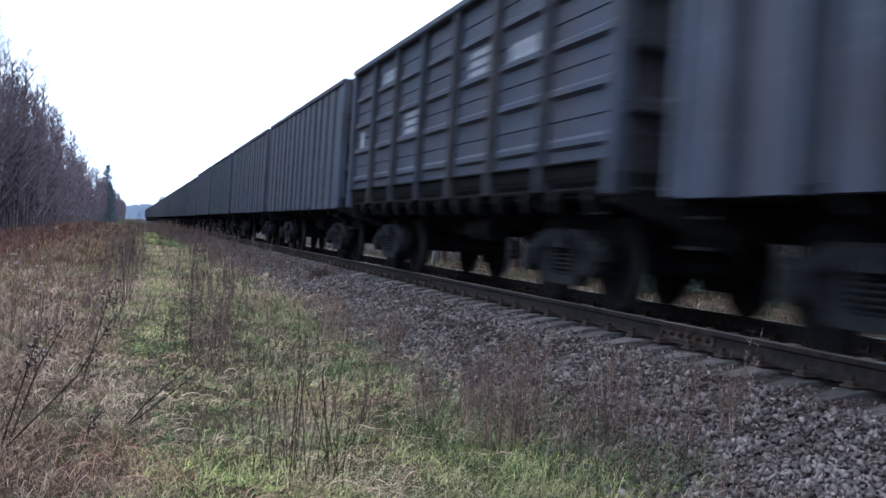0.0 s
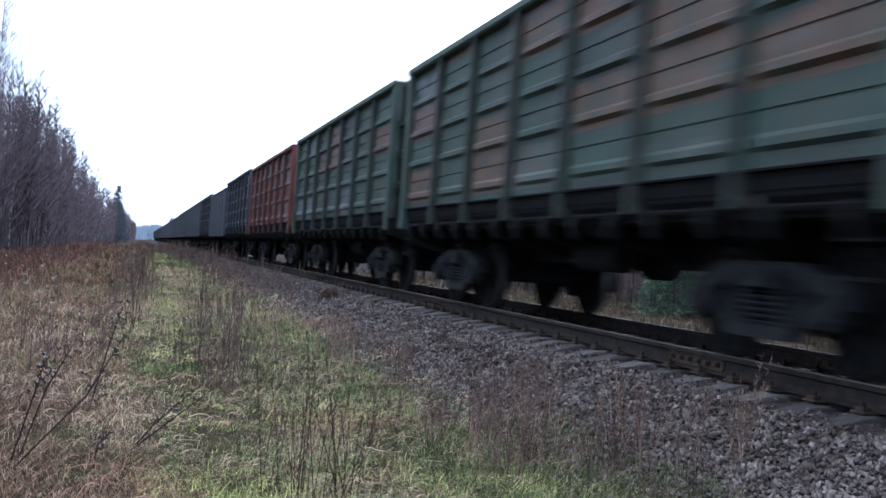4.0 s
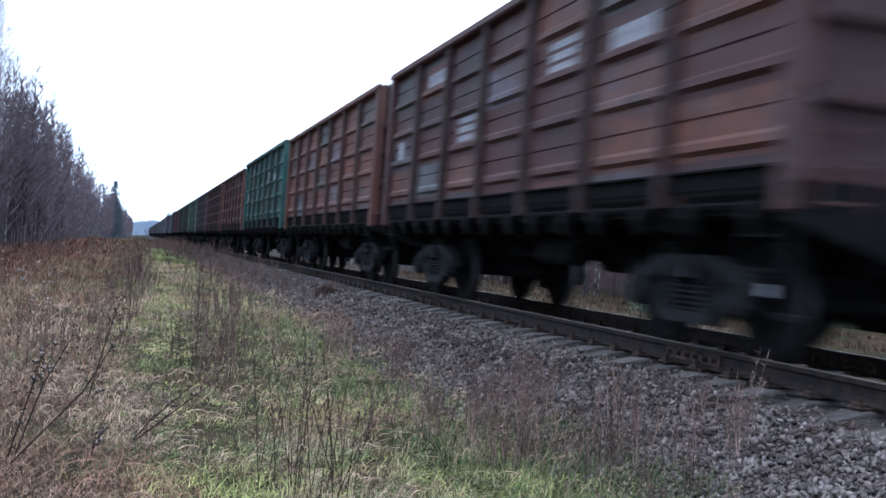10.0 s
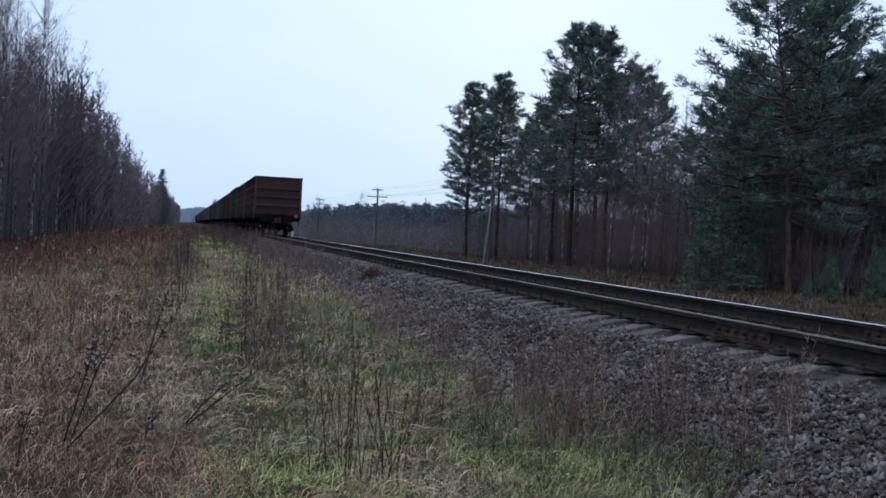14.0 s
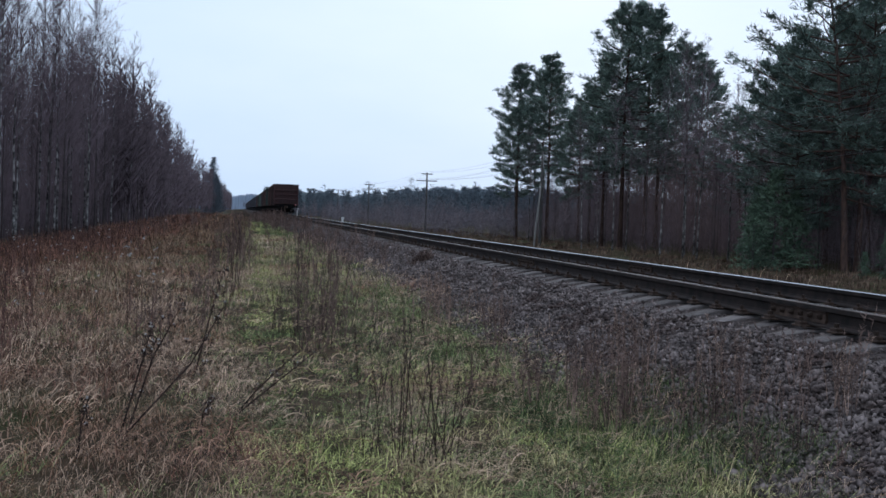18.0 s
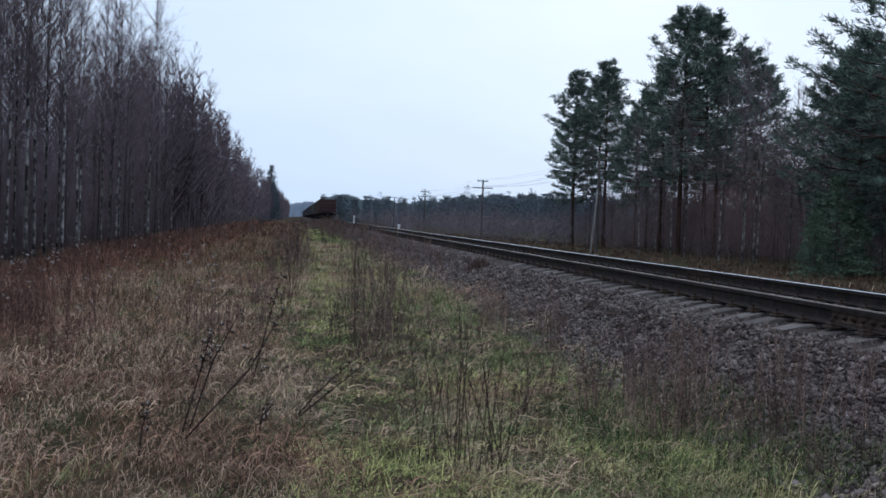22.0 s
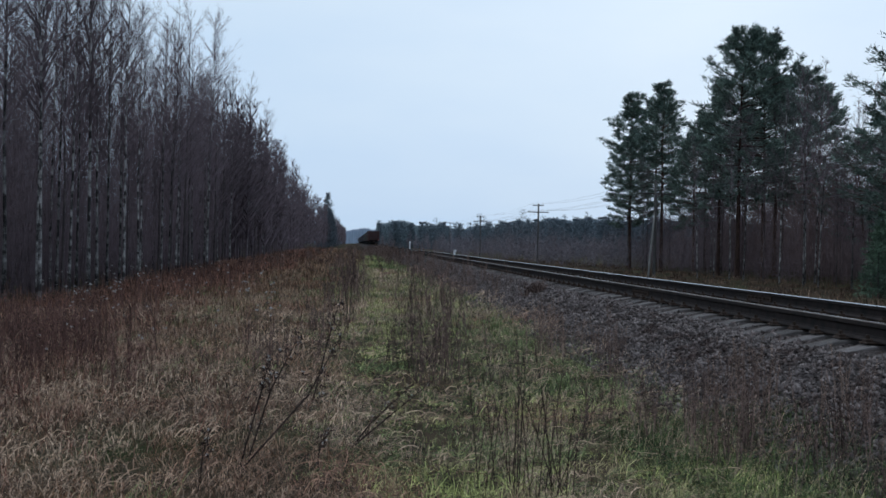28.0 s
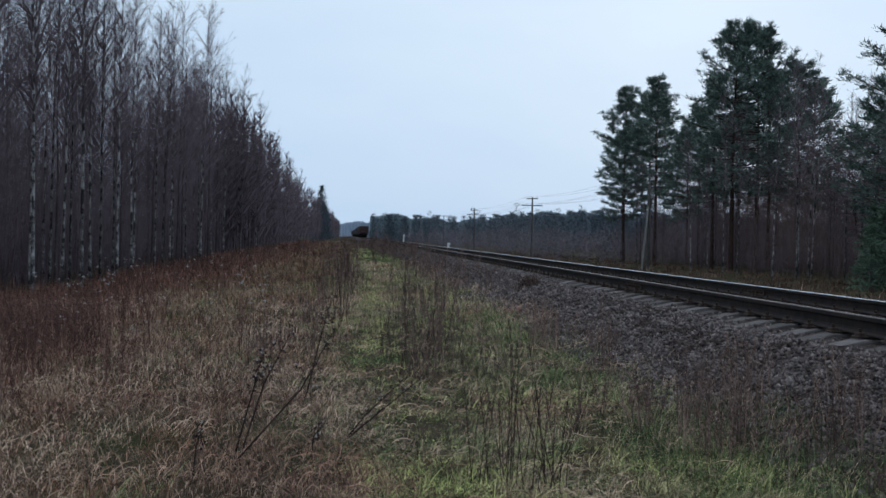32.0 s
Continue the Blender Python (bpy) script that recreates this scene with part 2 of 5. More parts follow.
BIRCH = material("birch_bark", (0.03, 0.027, 0.027), (0.31, 0.29, 0.28), 0.85, 0, 1.7, 14, 0.3, 0.01, stretch=(1.4, 1.4, 1.3), lot=0.5, stops=(0.44, 0.66), spec=0.1)
BARK = material("dark_grey_brown_bark", (0.0315, 0.0263, 0.028), (0.0963, 0.0788, 0.0788), 0.95, 0, 5, 40, 0.6, 0.02, stretch=(2, 2, 0.5), lot=0.3, spec=0.08)
TWIG = material("purple_brown_bare_twigs", (0.055, 0.043, 0.049), (0.15, 0.115, 0.124), 0.9, 0, 1.5, 10, 0, lot=0.3, spec=0.05)
PINE_BARK = material("orange_brown_pine_bark", (0.022, 0.017, 0.016), (0.1, 0.06, 0.047), 0.95, 0, 5, 40, 0.7, 0.02, stretch=(2, 2, 0.6), lot=0.3, spec=0.1)
# dark needle green, lifted and blued in the colour for haze over the pines
NEEDLE = material("haze_lightened_pine_needles", (0.044, 0.066, 0.057), (0.158, 0.206, 0.17), 0.75, 0, 0.9, 8, 0, lot=0.55, island=True, spec=0.15)
SPRUCE_NEEDLE = material("young_conifer_needles", (0.04, 0.07, 0.046), (0.105, 0.15, 0.095), 0.7, 0, 1.5, 8, 0, lot=0.45, island=True, spec=0.25)
POLE_WOOD = material("grey_weathered_pole_wood", (0.025, 0.022, 0.02), (0.08, 0.074, 0.07), 0.9, 0, 4, 50, 0.5, 0.01, stretch=(3, 3, 0.4))
PALE_WOOD = material("pale_stripped_prop_wood", (0.09, 0.085, 0.08), (0.19, 0.18, 0.17), 0.9, 0, 4, 50, 0.4, 0.01, stretch=(3, 3, 0.4))
WIRE = material("galvanised_wire", (0.16, 0.165, 0.175), (0.26, 0.265, 0.275), 0.5, 0.4, 3, 40, 0)
GLAZE = material("white_porcelain", (0.6, 0.6, 0.6), (0.75, 0.75, 0.75), 0.3, 0, 9, 60, 0)
WHITEWASH = material("whitewashed_marker_post", (0.55, 0.55, 0.55), (0.8, 0.8, 0.8), 0.8, 0, 9, 60, 0.2, 0.004)
# distance haze is mixed into this colour, bluer than the trees themselves
FAR_WOOD = material("haze_tinted_far_woodland", (0.05, 0.066, 0.08), (0.1, 0.122, 0.142), 0.95, 0, 0.05, 0.4, 0, tint=(0.06, 0.08, 0.086), lot=0.25, island=True)
# haze over the far undergrowth is put into this pale violet
SCRUB_TWIG = material("haze_tinted_violet_scrub", (0.084, 0.066, 0.073), (0.195, 0.152, 0.16), 0.95, 0, 0.2, 1.5, 0, tint=(0.125, 0.08, 0.07), lot=0.35, island=True, spec=0.05)
# paler and bluer again: the colour carries the distance haze
FAR_SCRUB = material("haze_blued_brown_scrub", (0.085, 0.076, 0.088), (0.175, 0.152, 0.165), 0.95, 0, 0.2, 1.5, 0, tint=(0.12, 0.09, 0.085), lot=0.3, island=True, spec=0.05)
STRAW_CURL = material("pale_curled_straw", (0.18, 0.118, 0.08), (0.56, 0.4, 0.28), 0.75, 0, 0.8, 6, 0, tint=(0.275, 0.144, 0.094), lot=0.9, island=True, spec=0.25)
# the ridge's blue is distance haze put into its colour
FAR_HAZE = material("haze_blue_ridge_woodland", (0.10, 0.13, 0.17), (0.15, 0.18, 0.23), 0.95, 0, 0.02, 0.2, 0, lot=0.12, island=True)


# ---- mesh helpers ----
class Geo:
    """Vertices and faces of one mesh, gathered piece by piece."""

    def __init__(self):
        self.v, self.f, self.m = [], [], []

    def add(self, verts, faces, mat=0):
        o = len(self.v)
        self.v.extend(verts)
        self.f.extend([tuple(i + o for i in f) for f in faces])
        self.m.extend([mat] * len(faces))

    def box(self, x0, x1, y0, y1, z0, z1, mat=0, cut=0.0):
        """A box; cut: chamfer of its upright and long edges."""
        if not cut:
            v = [(x, y, z) for z in (z0, z1) for x, y in ((x0, y0), (x1, y0), (x1, y1), (x0, y1))]
            self.add(v, [(3, 2, 1, 0), (4, 5, 6, 7), (0, 1, 5, 4), (1, 2, 6, 5), (2, 3, 7, 6), (3, 0, 4, 7)], mat)
            return
        c = cut
        ring = lambda a: [(x0 + a, y0, 0), (x1 - a, y0, 0), (x1, y0 + a, 0), (x1, y1 - a, 0), (x1 - a, y1, 0), (x0 + a, y1, 0), (x0, y1 - a, 0), (x0, y0 + a, 0)]
        inner = [(x0 + c, y0 + c, 0), (x1 - c, y0 + c, 0), (x1 - c, y0 + c, 0), (x1 - c, y1 - c, 0), (x1 - c, y1 - c, 0), (x0 + c, y1 - c, 0), (x0 + c, y1 - c, 0), (x0 + c, y0 + c, 0)]
        v = [(x, y, z0) for x, y, _ in inner] + [(x, y, z0 + c) for x, y, _ in ring(c)] + [(x, y, z1 - c) for x, y, _ in ring(c)] + [(x, y, z1) for x, y, _ in inner]
        f = [(6, 4, 2, 0), (24, 26, 28, 30)]
        for k in range(3):
            f += [(8 * k + i, 8 * k + (i + 1) % 8, 8 * k + 8 + (i + 1) % 8, 8 * k + 8 + i) for i in range(8)]
        self.add(v, f, mat)

    def tube(self, a, b, r0, r1, n=6, mat=0, cap=True):
        a, b = Vector(a), Vector(b)
        d = (b - a).normalized()
        u = d.cross((0, 0, 1) if abs(d.z) < 0.9 else (1, 0, 0)).normalized()
        w = d.cross(u)
        v = []
        for p, r in ((a, r0), (b, r1)):
            for i in range(n):
                q = 2 * math.pi * i / n
                v.append(tuple(p + u * (r * math.cos(q)) + w * (r * math.sin(q))))
        f = [(i, (i + 1) % n, n + (i + 1) % n, n + i) for i in range(n)]
        if cap:
            f += [tuple(range(n - 1, -1, -1)), tuple(range(n, 2 * n))]
        self.add(v, f, mat)

    def path(self, pts, radii, n=6, mat=0):
        """A bent, tapered tube through points."""
        v, f = [], []
        for k, p in enumerate(pts):
            p = Vector(p)
            d = (Vector(pts[min(k + 1, len(pts) - 1)]) - Vector(pts[max(k - 1, 0)])).normalized()
            u = d.cross((0, 1, 0) if abs(d.y) < 0.9 else (1, 0, 0)).normalized()
            w = d.cross(u)
            for i in range(n):
                q = 2 * math.pi * i / n
                v.append(tuple(p + u * (radii[k] * math.cos(q)) + w * (radii[k] * math.sin(q))))
        for k in range(len(pts) - 1):
            f += [(k * n + i, k * n + (i + 1) % n, k * n + n + (i + 1) % n, k * n + n + i) for i in range(n)]
        f.append(tuple(range((len(pts) - 1) * n, len(pts) * n)))
        self.add(v, f, mat)

    def prism(self, outline, x0, x1, axis="x", mat=0):
        """An outline (pairs) pushed along an axis."""
        n = len(outline)
        put = {"x": lambda s, a, b: (s, a, b), "y": lambda s, a, b: (a, s, b), "z": lambda s, a, b: (a, b, s)}[axis]
        v = [put(x0, a, b) for a, b in outline] + [put(x1, a, b) for a, b in outline]
        self.add(v, [tuple(range(n)), tuple(range(2 * n - 1, n - 1, -1))] + [(i, n + i, n + (i + 1) % n, (i + 1) % n) for i in range(n)], mat)

    def mesh(self, name, *mats, smooth=False):
        me = bpy.data.meshes.new(name)
        me.from_pydata(self.v, [], self.f)
        for m in mats:
            me.materials.append(m)
        if len(mats) > 1:
            me.polygons.foreach_set("material_index", self.m)
        b = bmesh.new()
        b.from_mesh(me)
        bmesh.ops.recalc_face_normals(b, faces=b.faces)
        b.to_mesh(me)
        b.free()
        if smooth:
            me.polygons.foreach_set("use_smooth", [True] * len(me.polygons))
        me.update()
        return me


def fast_mesh(name, verts, faces, mat, smooth=False):
    """A mesh from arrays: verts (n, 3), faces (m, k)."""
    verts, faces = np.asarray(verts, np.float32), np.asarray(faces, np.int32)
    me = bpy.data.meshes.new(name)
    k = faces.shape[1]
    me.vertices.add(len(verts))
    me.vertices.foreach_set("co", verts.ravel())
    me.loops.add(faces.size)
    me.loops.foreach_set("vertex_index", faces.ravel())
    me.polygons.add(len(faces))
    me.polygons.foreach_set("loop_start", np.arange(0, faces.size, k, dtype=np.int32))
    me.materials.append(mat)
    me.update(calc_edges=True)
    if smooth:
        me.polygons.foreach_set("use_smooth", [True] * len(faces))
    return me


def part(name, me, parent, label="", at=None):
    """Links a mesh as one part under a thing or a part."""
    ob = new(name, me)
    ob.parent = parent
    if at is not None:
        ob.matrix_basis = at
    if label:
        ob["label"] = label
    return ob


def thing(name, me=None, at=None, **tags):
    ob = new(name, me)
    if at is not None:
        ob.matrix_basis = at
    return tagged(ob, **tags)


# ---- ground ----
TRACK = 5.76          # centre line of the track
PROFILE = [(-400, -1.6), (-40, -1.5), (-14, -1.55), (-9.5, -1.5), (-6, -1.15), (-2.5, -0.9), (0.2, -0.8), (1.5, -0.8), (2.7, -0.78), (3.05, -0.72),
           (4.05, -0.40), (4.38, -0.3), (4.55, -0.278), (4.85, -0.245), (6.67, -0.245), (6.97, -0.278), (7.14, -0.3), (7.5, -0.40), (9.0, -0.95), (12, -1.15), (20, -1.25), (30, -1.3), (400, -1.6)]
PX, PZ = [p[0] for p in PROFILE], [p[1] for p in PROFILE]


def height(x, y):
    """The ground's height: the line's cross-section, with slow unevenness off the track."""
    z = np.interp(x, PX, PZ)
    off = np.clip((np.abs(np.asarray(x) - TRACK) - 2.6) / 2.0, 0, 1)
    return z + off * (0.05 * np.sin(0.9 * np.asarray(x) + 0.35 * np.asarray(y)) + 0.04 * np.sin(0.23 * np.asarray(y) + 1.3 * np.asarray(x) + 1.0))


def build_ground():
    xs = np.unique(np.r_[-3000, -1200, -400, -150, -80, np.arange(-40, -12, 2.0), np.arange(-12, 2.6, 0.4), np.arange(2.6, 9.6, 0.175), np.arange(9.6, 30, 1.2), 34, 40, 60, 90, 150, 400, 1200, 3000])
    ys = np.unique(np.r_[-300, -60, -20, np.arange(-8, 60, 0.6), np.arange(60, 200, 4), np.arange(200, 600, 25), 700, 1000, 1500, 2200, 3200])
    gx, gy = np.meshgrid(xs, ys)
    gz = height(gx, gy)
    n, m = gx.shape
    idx = np.arange(n * m).reshape(n, m)
    faces = np.stack([idx[:-1, :-1], idx[:-1, 1:], idx[1:, 1:], idx[1:, :-1]], -1).reshape(-1, 4)
    me = fast_mesh("ground", np.stack([gx, gy, gz], -1).reshape(-1, 3), faces, SOIL, True)
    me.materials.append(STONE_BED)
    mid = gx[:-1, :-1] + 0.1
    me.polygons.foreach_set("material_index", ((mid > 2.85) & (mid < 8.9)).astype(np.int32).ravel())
    thing("ground", me, label="earth strip with dead grass and a grey ballast bed", category="ground", kind="structure")


build_ground()


# ---- track ----
RAILS = (TRACK - 0.797, TRACK + 0.797)
GAP = 0.578           # from sleeper to sleeper
FIRST = 14.64 - GAP * 34


def build_track():
    track = thing("railway_track", label="single railway track of rusty rails on weathered grey sleepers", category="railway track", kind="structure")
    # rail section: foot, web, head; the running top is polished
    half = [(0.075, -0.18), (0.075, -0.168), (0.02, -0.15), (0.009, -0.13), (0.009, -0.06), (0.0365, -0.045), (0.0365, -0.008), (0.028, 0.0), (0.004, 0.0005)]
    outline = half + [(-x, z) for x, z in reversed(half)]
    n = len(outline)
    cuts = [-780, -30, 0, 40, 200, 750, 1500]
    v = [(x, y, z) for y in cuts for x, z in outline]
    f, m = [], []
    for k in range(len(cuts) - 1):
        for i in range(n):
            f.append((k * n + i, k * n + (i + 1) % n, k * n + n + (i + 1) % n, k * n + n + i))
            m.append(1 if i in (6, 7) else 2 if i in (8, 9, 10) else 0)
    g = Geo()
    g.v, g.f, g.m = v, f, m
    rail_me = g.mesh("rail", RAIL_SIDE, RAIL_HEAD, RAIL_TAN)
    for x, turn in zip(RAILS, (0, 180)):
        part("rail", rail_me, track, "rust-brown rail with polished top", pose(x, 720 if turn else 0, 0, 0, 0, turn))
    # fishplates with bolts
    g = Geo()
    g.prism([(0.011, -0.145), (0.045, -0.15), (0.03, -0.12), (0.027, -0.075), (0.04, -0.05), (0.011, -0.048)], -0.5, 0.5, "y")
    plate = g.mesh("fishplate", FISHPLATE)
    g = Geo()
    g.tube((0.02, 0, 0), (0.062, 0, 0), 0.02, 0.02, 6)
    g.tube((0.02, 0, 0), (0.036, 0, 0), 0.028, 0.028, 8)
    bolt = g.mesh("bolt", FISHPLATE)
    for x, y in ((RAILS[0], 9.1), (RAILS[0], 18.6), (RAILS[1], 17.25), (RAILS[1], 9.1), (RAILS[1], 30.0), (RAILS[0], 31.1)):
        for turn in (0, 180):
            p = part("fishplate", plate, track, "", pose(x, y, 0, 0, 0, turn))
            for k in range(6):
                part("bolt", bolt, p, "", pose(0.008, -0.415 + 0.166 * k, -0.098))
    # sleepers: ends that fall away, worn edges
    g = Geo()
    xs = [-1.375, -1.35, -0.9, -0.45, 0.45, 0.9, 1.35, 1.375]
    tops = [-0.312, -0.298, -0.2, -0.205, -0.205, -0.2, -0.298, -0.312]
    wid = [0.094, 0.1, 0.104, 0.098, 0.098, 0.104, 0.1, 0.094]
    v, f = [], []
    for x, z, w in zip(xs, tops, wid):
        v += [(x, -w, -0.38), (x, -w, z - 0.014), (x, -w + 0.014, z), (x, w - 0.014, z), (x, w, z - 0.014), (x, w, -0.38)]
    for k in range(len(xs) - 1):
        f += [(6 * k + i, 6 * k + i + 1, 6 * k + 7 + i, 6 * k + 6 + i) for i in range(5)]
    f += [(5, 4, 3, 2, 1, 0), tuple(range(42, 48))]
    g.add(v, f)
    sleeper = g.mesh("sleeper", SLEEPER)
    # clamp, plate and bolt on both sides of a rail
    g = Geo()
    g.box(-0.16, 0.16, -0.085, 0.085, -0.2, -0.181, cut=0.006)
    for s in (-1, 1):
        g.box(s * 0.115 - 0.035, s * 0.115 + 0.035, -0.05, 0.05, -0.188, -0.15, cut=0.008)
        g.tube((s * 0.115, 0, -0.155), (s * 0.115, 0, -0.115), 0.022, 0.02, 6)
    clamp = g.mesh("rail_clamp", FISHPLATE)
    rng = random.Random(4)
    for k in range(170):
        y = FIRST + GAP * k
        part("sleeper", sleeper, track, "", pose(TRACK + rng.uniform(-0.03, 0.03), y + rng.uniform(-0.015, 0.015), rng.uniform(-0.02, 0.0), 0, rng.uniform(-0.4, 0.4), rng.uniform(-1.2, 1.2)))
        if k < 120:
            for x in RAILS:
                part("rail_clamp", clamp, track, "", pose(x, y, 0))
    far = Geo()
    for k in range(170, 900):
        y = FIRST + GAP * k
        far.box(TRACK - 1.37, TRACK + 1.37, y - 0.115, y + 0.115, -0.4, -0.195)
    tagged(part("distant_sleepers", far.mesh("distant_sleepers", SLEEPER), track), kind="stuff")


build_track()


# ---- wagons ----
HALF = 6.525          # half the body's length
POSTS = [-4.52 + 1.808 * k for k in range(6)]
EDGES = [-HALF + 0.08] + POSTS + [HALF - 0.08]
TOP, SHELF = 3.86, 1.17


def wagon_meshes():
    """The meshes of one gondola's parts, in the wagon's space: y ahead, rail tops at z = 0."""
    me = {}
    # side panels with pressed horizontal ribs, one for the two end bays, one for the middle bays
    # the ribs run out before they reach the posts; a flat seam lies between each two of them
    ribs = [(3.22, 0.065), (2.70, 0.065), (2.20, 0.065), (1.66, 0.05)]
    prof = [(TOP - 0.1, 0.0)]
    for z, d in ribs:
        prof += [(z + 0.27, 0.0), (z + 0.262, -0.016), (z + 0.246, -0.016), (z + 0.238, 0.0), (z + 0.085, 0.0), (z + 0.04, d), (z - 0.02, d), (z - 0.055, 0.0)]
    prof += [(1.46, 0.0)]
    n = len(prof)
    for name, w in (("panel_wide", 2.005 - 0.1), ("panel", 1.808 - 0.1)):
        g = Geo()
        cuts = ((-w / 2, 0), (-w / 2 + 0.1, 0), (-w / 2 + 0.2, 1), (w / 2 - 0.2, 1), (w / 2 - 0.1, 0), (w / 2, 0))
        v = [(1.44 + (d * on if d > 0 else d), y, z) for y, on in cuts for z, d in prof] + [(1.40, y, z) for y in (-w / 2, w / 2) for z in (prof[0][0], prof[-1][0])]
        f = [(k * n + i, k * n + i + 1, k * n + n + i + 1, k * n + n + i) for k in range(5) for i in range(n - 1)]
        o = 6 * n
        f += [(o, o + 2, o + 3, o + 1), (0, 5 * n, o + 2, o), (n - 1, o + 1, o + 3, 6 * n - 1)]
        g.add(v, f)
        me[name] = g.mesh(name, PAINT)
        me["plain_" + name] = g.mesh("plain_" + name, PLAIN_PAINT)
    # fluted sides of the other kind of wagon
    for name, w in (("fluted_wide", 2.005 - 0.1), ("fluted", 1.808 - 0.1)):
        g = Geo()
        pts = [(1.37, -w / 2)]
        for k in range(2):
            y = -w / 2 + w * (k + 0.5) / 2
            pts += [(1.37, y - w / 4 + 0.13), (1.53, y - w / 4 + 0.15), (1.53, y + w / 4 - 0.15), (1.37, y + w / 4 - 0.13)]
        pts += [(1.37, w / 2), (1.34, w / 2), (1.34, -w / 2)]
        g.prism(pts, 1.12, TOP - 0.1, "z")
        me[name] = g.mesh(name, PLAIN_PAINT)
    g = Geo()
    g.prism([(1.40, -0.07), (1.53, -0.055), (1.55, -0.03), (1.55, 0.03), (1.53, 0.055), (1.40, 0.07)], SHELF + 0.02, TOP - 0.09, "z")
    me["post"] = g.mesh("post", PLAIN_PAINT)
    g = Geo()
    g.box(1.38, 1.55, -0.09, 0.09, SHELF - 0.05, TOP - 0.06, cut=0.02)
    me["corner_post"] = g.mesh("corner_post", PLAIN_PAINT)
    g = Geo()
    g.box(1.37, 1.575, -HALF, HALF, TOP - 0.12, TOP, cut=0.025)
    me["top_rail"] = g.mesh("top_rail", PLAIN_PAINT)
    g = Geo()
    g.box(1.36, 1.47, -HALF + 0.1, HALF - 0.1, 1.30, 1.47, cut=0.02)
    g.box(1.30, 1.52, -HALF + 0.1, HALF - 0.1, 1.455, 1.475)
    me["side_sill"] = g.mesh("side_sill", UNDER)
    # folding floor hatch hanging at the side, with its hinge lugs and latch
    g = Geo()
    g.prism([(1.10, SHELF - 0.02), (1.46, SHELF + 0.1), (1.47, SHELF + 0.13), (1.10, SHELF + 0.03)], -0.72, 0.72, "y")
    for y in (-0.6, -0.2, 0.2, 0.6):
        g.box(1.40, 1.50, y - 0.035, y + 0.035, 1.14, 1.40, cut=0.012)
    g.tube((1.48, -0.7, 1.19), (1.48, 0.7, 1.19), 0.022, 0.022, 6)
    me["hatch"] = g.mesh("hatch", UNDER)
    g = Geo()
    g.prism([(1.40, 1.22), (1.50, 1.22), (1.53, 1.08), (1.49, 0.97), (1.43, 0.96), (1.44, 1.06)], -0.06, 0.06, "y")
    me["hatch_lock"] = g.mesh("hatch_lock", UNDER)
    # end wall: sheet, three shelves of angle iron, uprights
    g = Geo()
    g.box(-1.40, 1.40, -0.03, 0.0, 1.05, TOP - 0.1)
    me["end_sheet"] = g.mesh("end_sheet", PLAIN_PAINT)
    g = Geo()
    g.prism([(0.0, -0.075), (0.13, -0.055), (0.13, 0.045), (0.0, 0.08)], -1.42, 1.42, "x")
    me["end_beam"] = g.mesh("end_beam", PLAIN_PAINT)
    g = Geo()
    g.box(-0.08, 0.08, 0.0, 0.09, -0.25, 0.25, cut=0.012)
    me["end_stiffener"] = g.mesh("end_stiffener", PLAIN_PAINT)
    g = Geo()
    g.box(-1.55, 1.55, -0.06, 0.06, TOP - 0.12, TOP, cut=0.02)
    me["end_top_rail"] = g.mesh("end_top_rail", PLAIN_PAINT)
    g = Geo()
    g.prism([(-1.5, 1.35), (1.5, 1.35), (1.5, 1.06), (0.62, 0.80), (-0.62, 0.80), (-1.5, 1.06)], -0.1, 0.02, "y")
    g.box(-0.5, 0.5, 0.02, 0.09, 1.36, 1.40)
    me["buffer_beam"] = g.mesh("buffer_beam", UNDER)
    g = Geo()
    g.box(-1.38, 1.38, -HALF + 0.1, HALF - 0.1, 1.12, 1.22)
    me["floor"] = g.mesh("floor", UNDER)
    g = Geo()
    g.box(-0.26, 0.26, -HALF + 0.2, HALF - 0.2, 0.72, 1.13, cut=0.02)
    me["centre_beam"] = g.mesh("centre_beam", UNDER)
    g = Geo()
    g.prism([(-1.4, 1.13), (1.4, 1.13), (1.35, 1.0), (0.3, 0.78), (-0.3, 0.78), (-1.35, 1.0)], -0.09, 0.09, "y")
    me["cross_beam"] = g.mesh("cross_beam", UNDER)
    g = Geo()
    g.tube((0.55, 0.4, 0.78), (0.55, 1.0, 0.78), 0.2, 0.2, 14)
    g.tube((0.55, 1.0, 0.78), (0.55, 1.25, 0.78), 0.05, 0.04, 8)
    g.box(0.35, 0.75, 0.6, 0.7, 0.95, 1.15)
    me["brake_cylinder"] = g.mesh("brake_cylinder", UNDER)
    g = Geo()
    g.tube((-0.75, -1.1, 0.8), (-0.75, 0.1, 0.8), 0.16, 0.16, 14)
    me["air_tank"] = g.mesh("air_tank", UNDER)
    # knuckle coupler: shank, head with jaw and lock, lifting rod
    g = Geo()
    g.box(-0.1, 0.1, -0.5, 0.05, -0.11, 0.11, cut=0.02)
    g.prism([(-0.2, 0.0), (-0.22, 0.12), (-0.14, 0.28), (-0.05, 0.24), (-0.08, 0.12), (0.08, 0.1), (0.12, 0.27), (0.2, 0.22), (0.22, 0.05), (0.12, -0.08), (-0.12, -0.08)], -0.17, 0.17, "z")
    me["coupler"] = g.mesh("coupler", FISHPLATE)
    g = Geo()
    g.path([(0.35, 0.0, 0.95), (0.36, 0.12, 0.9), (0.33, 0.2, 0.7), (0.25, 0.24, 0.55)], [0.025, 0.025, 0.025, 0.03], 6)
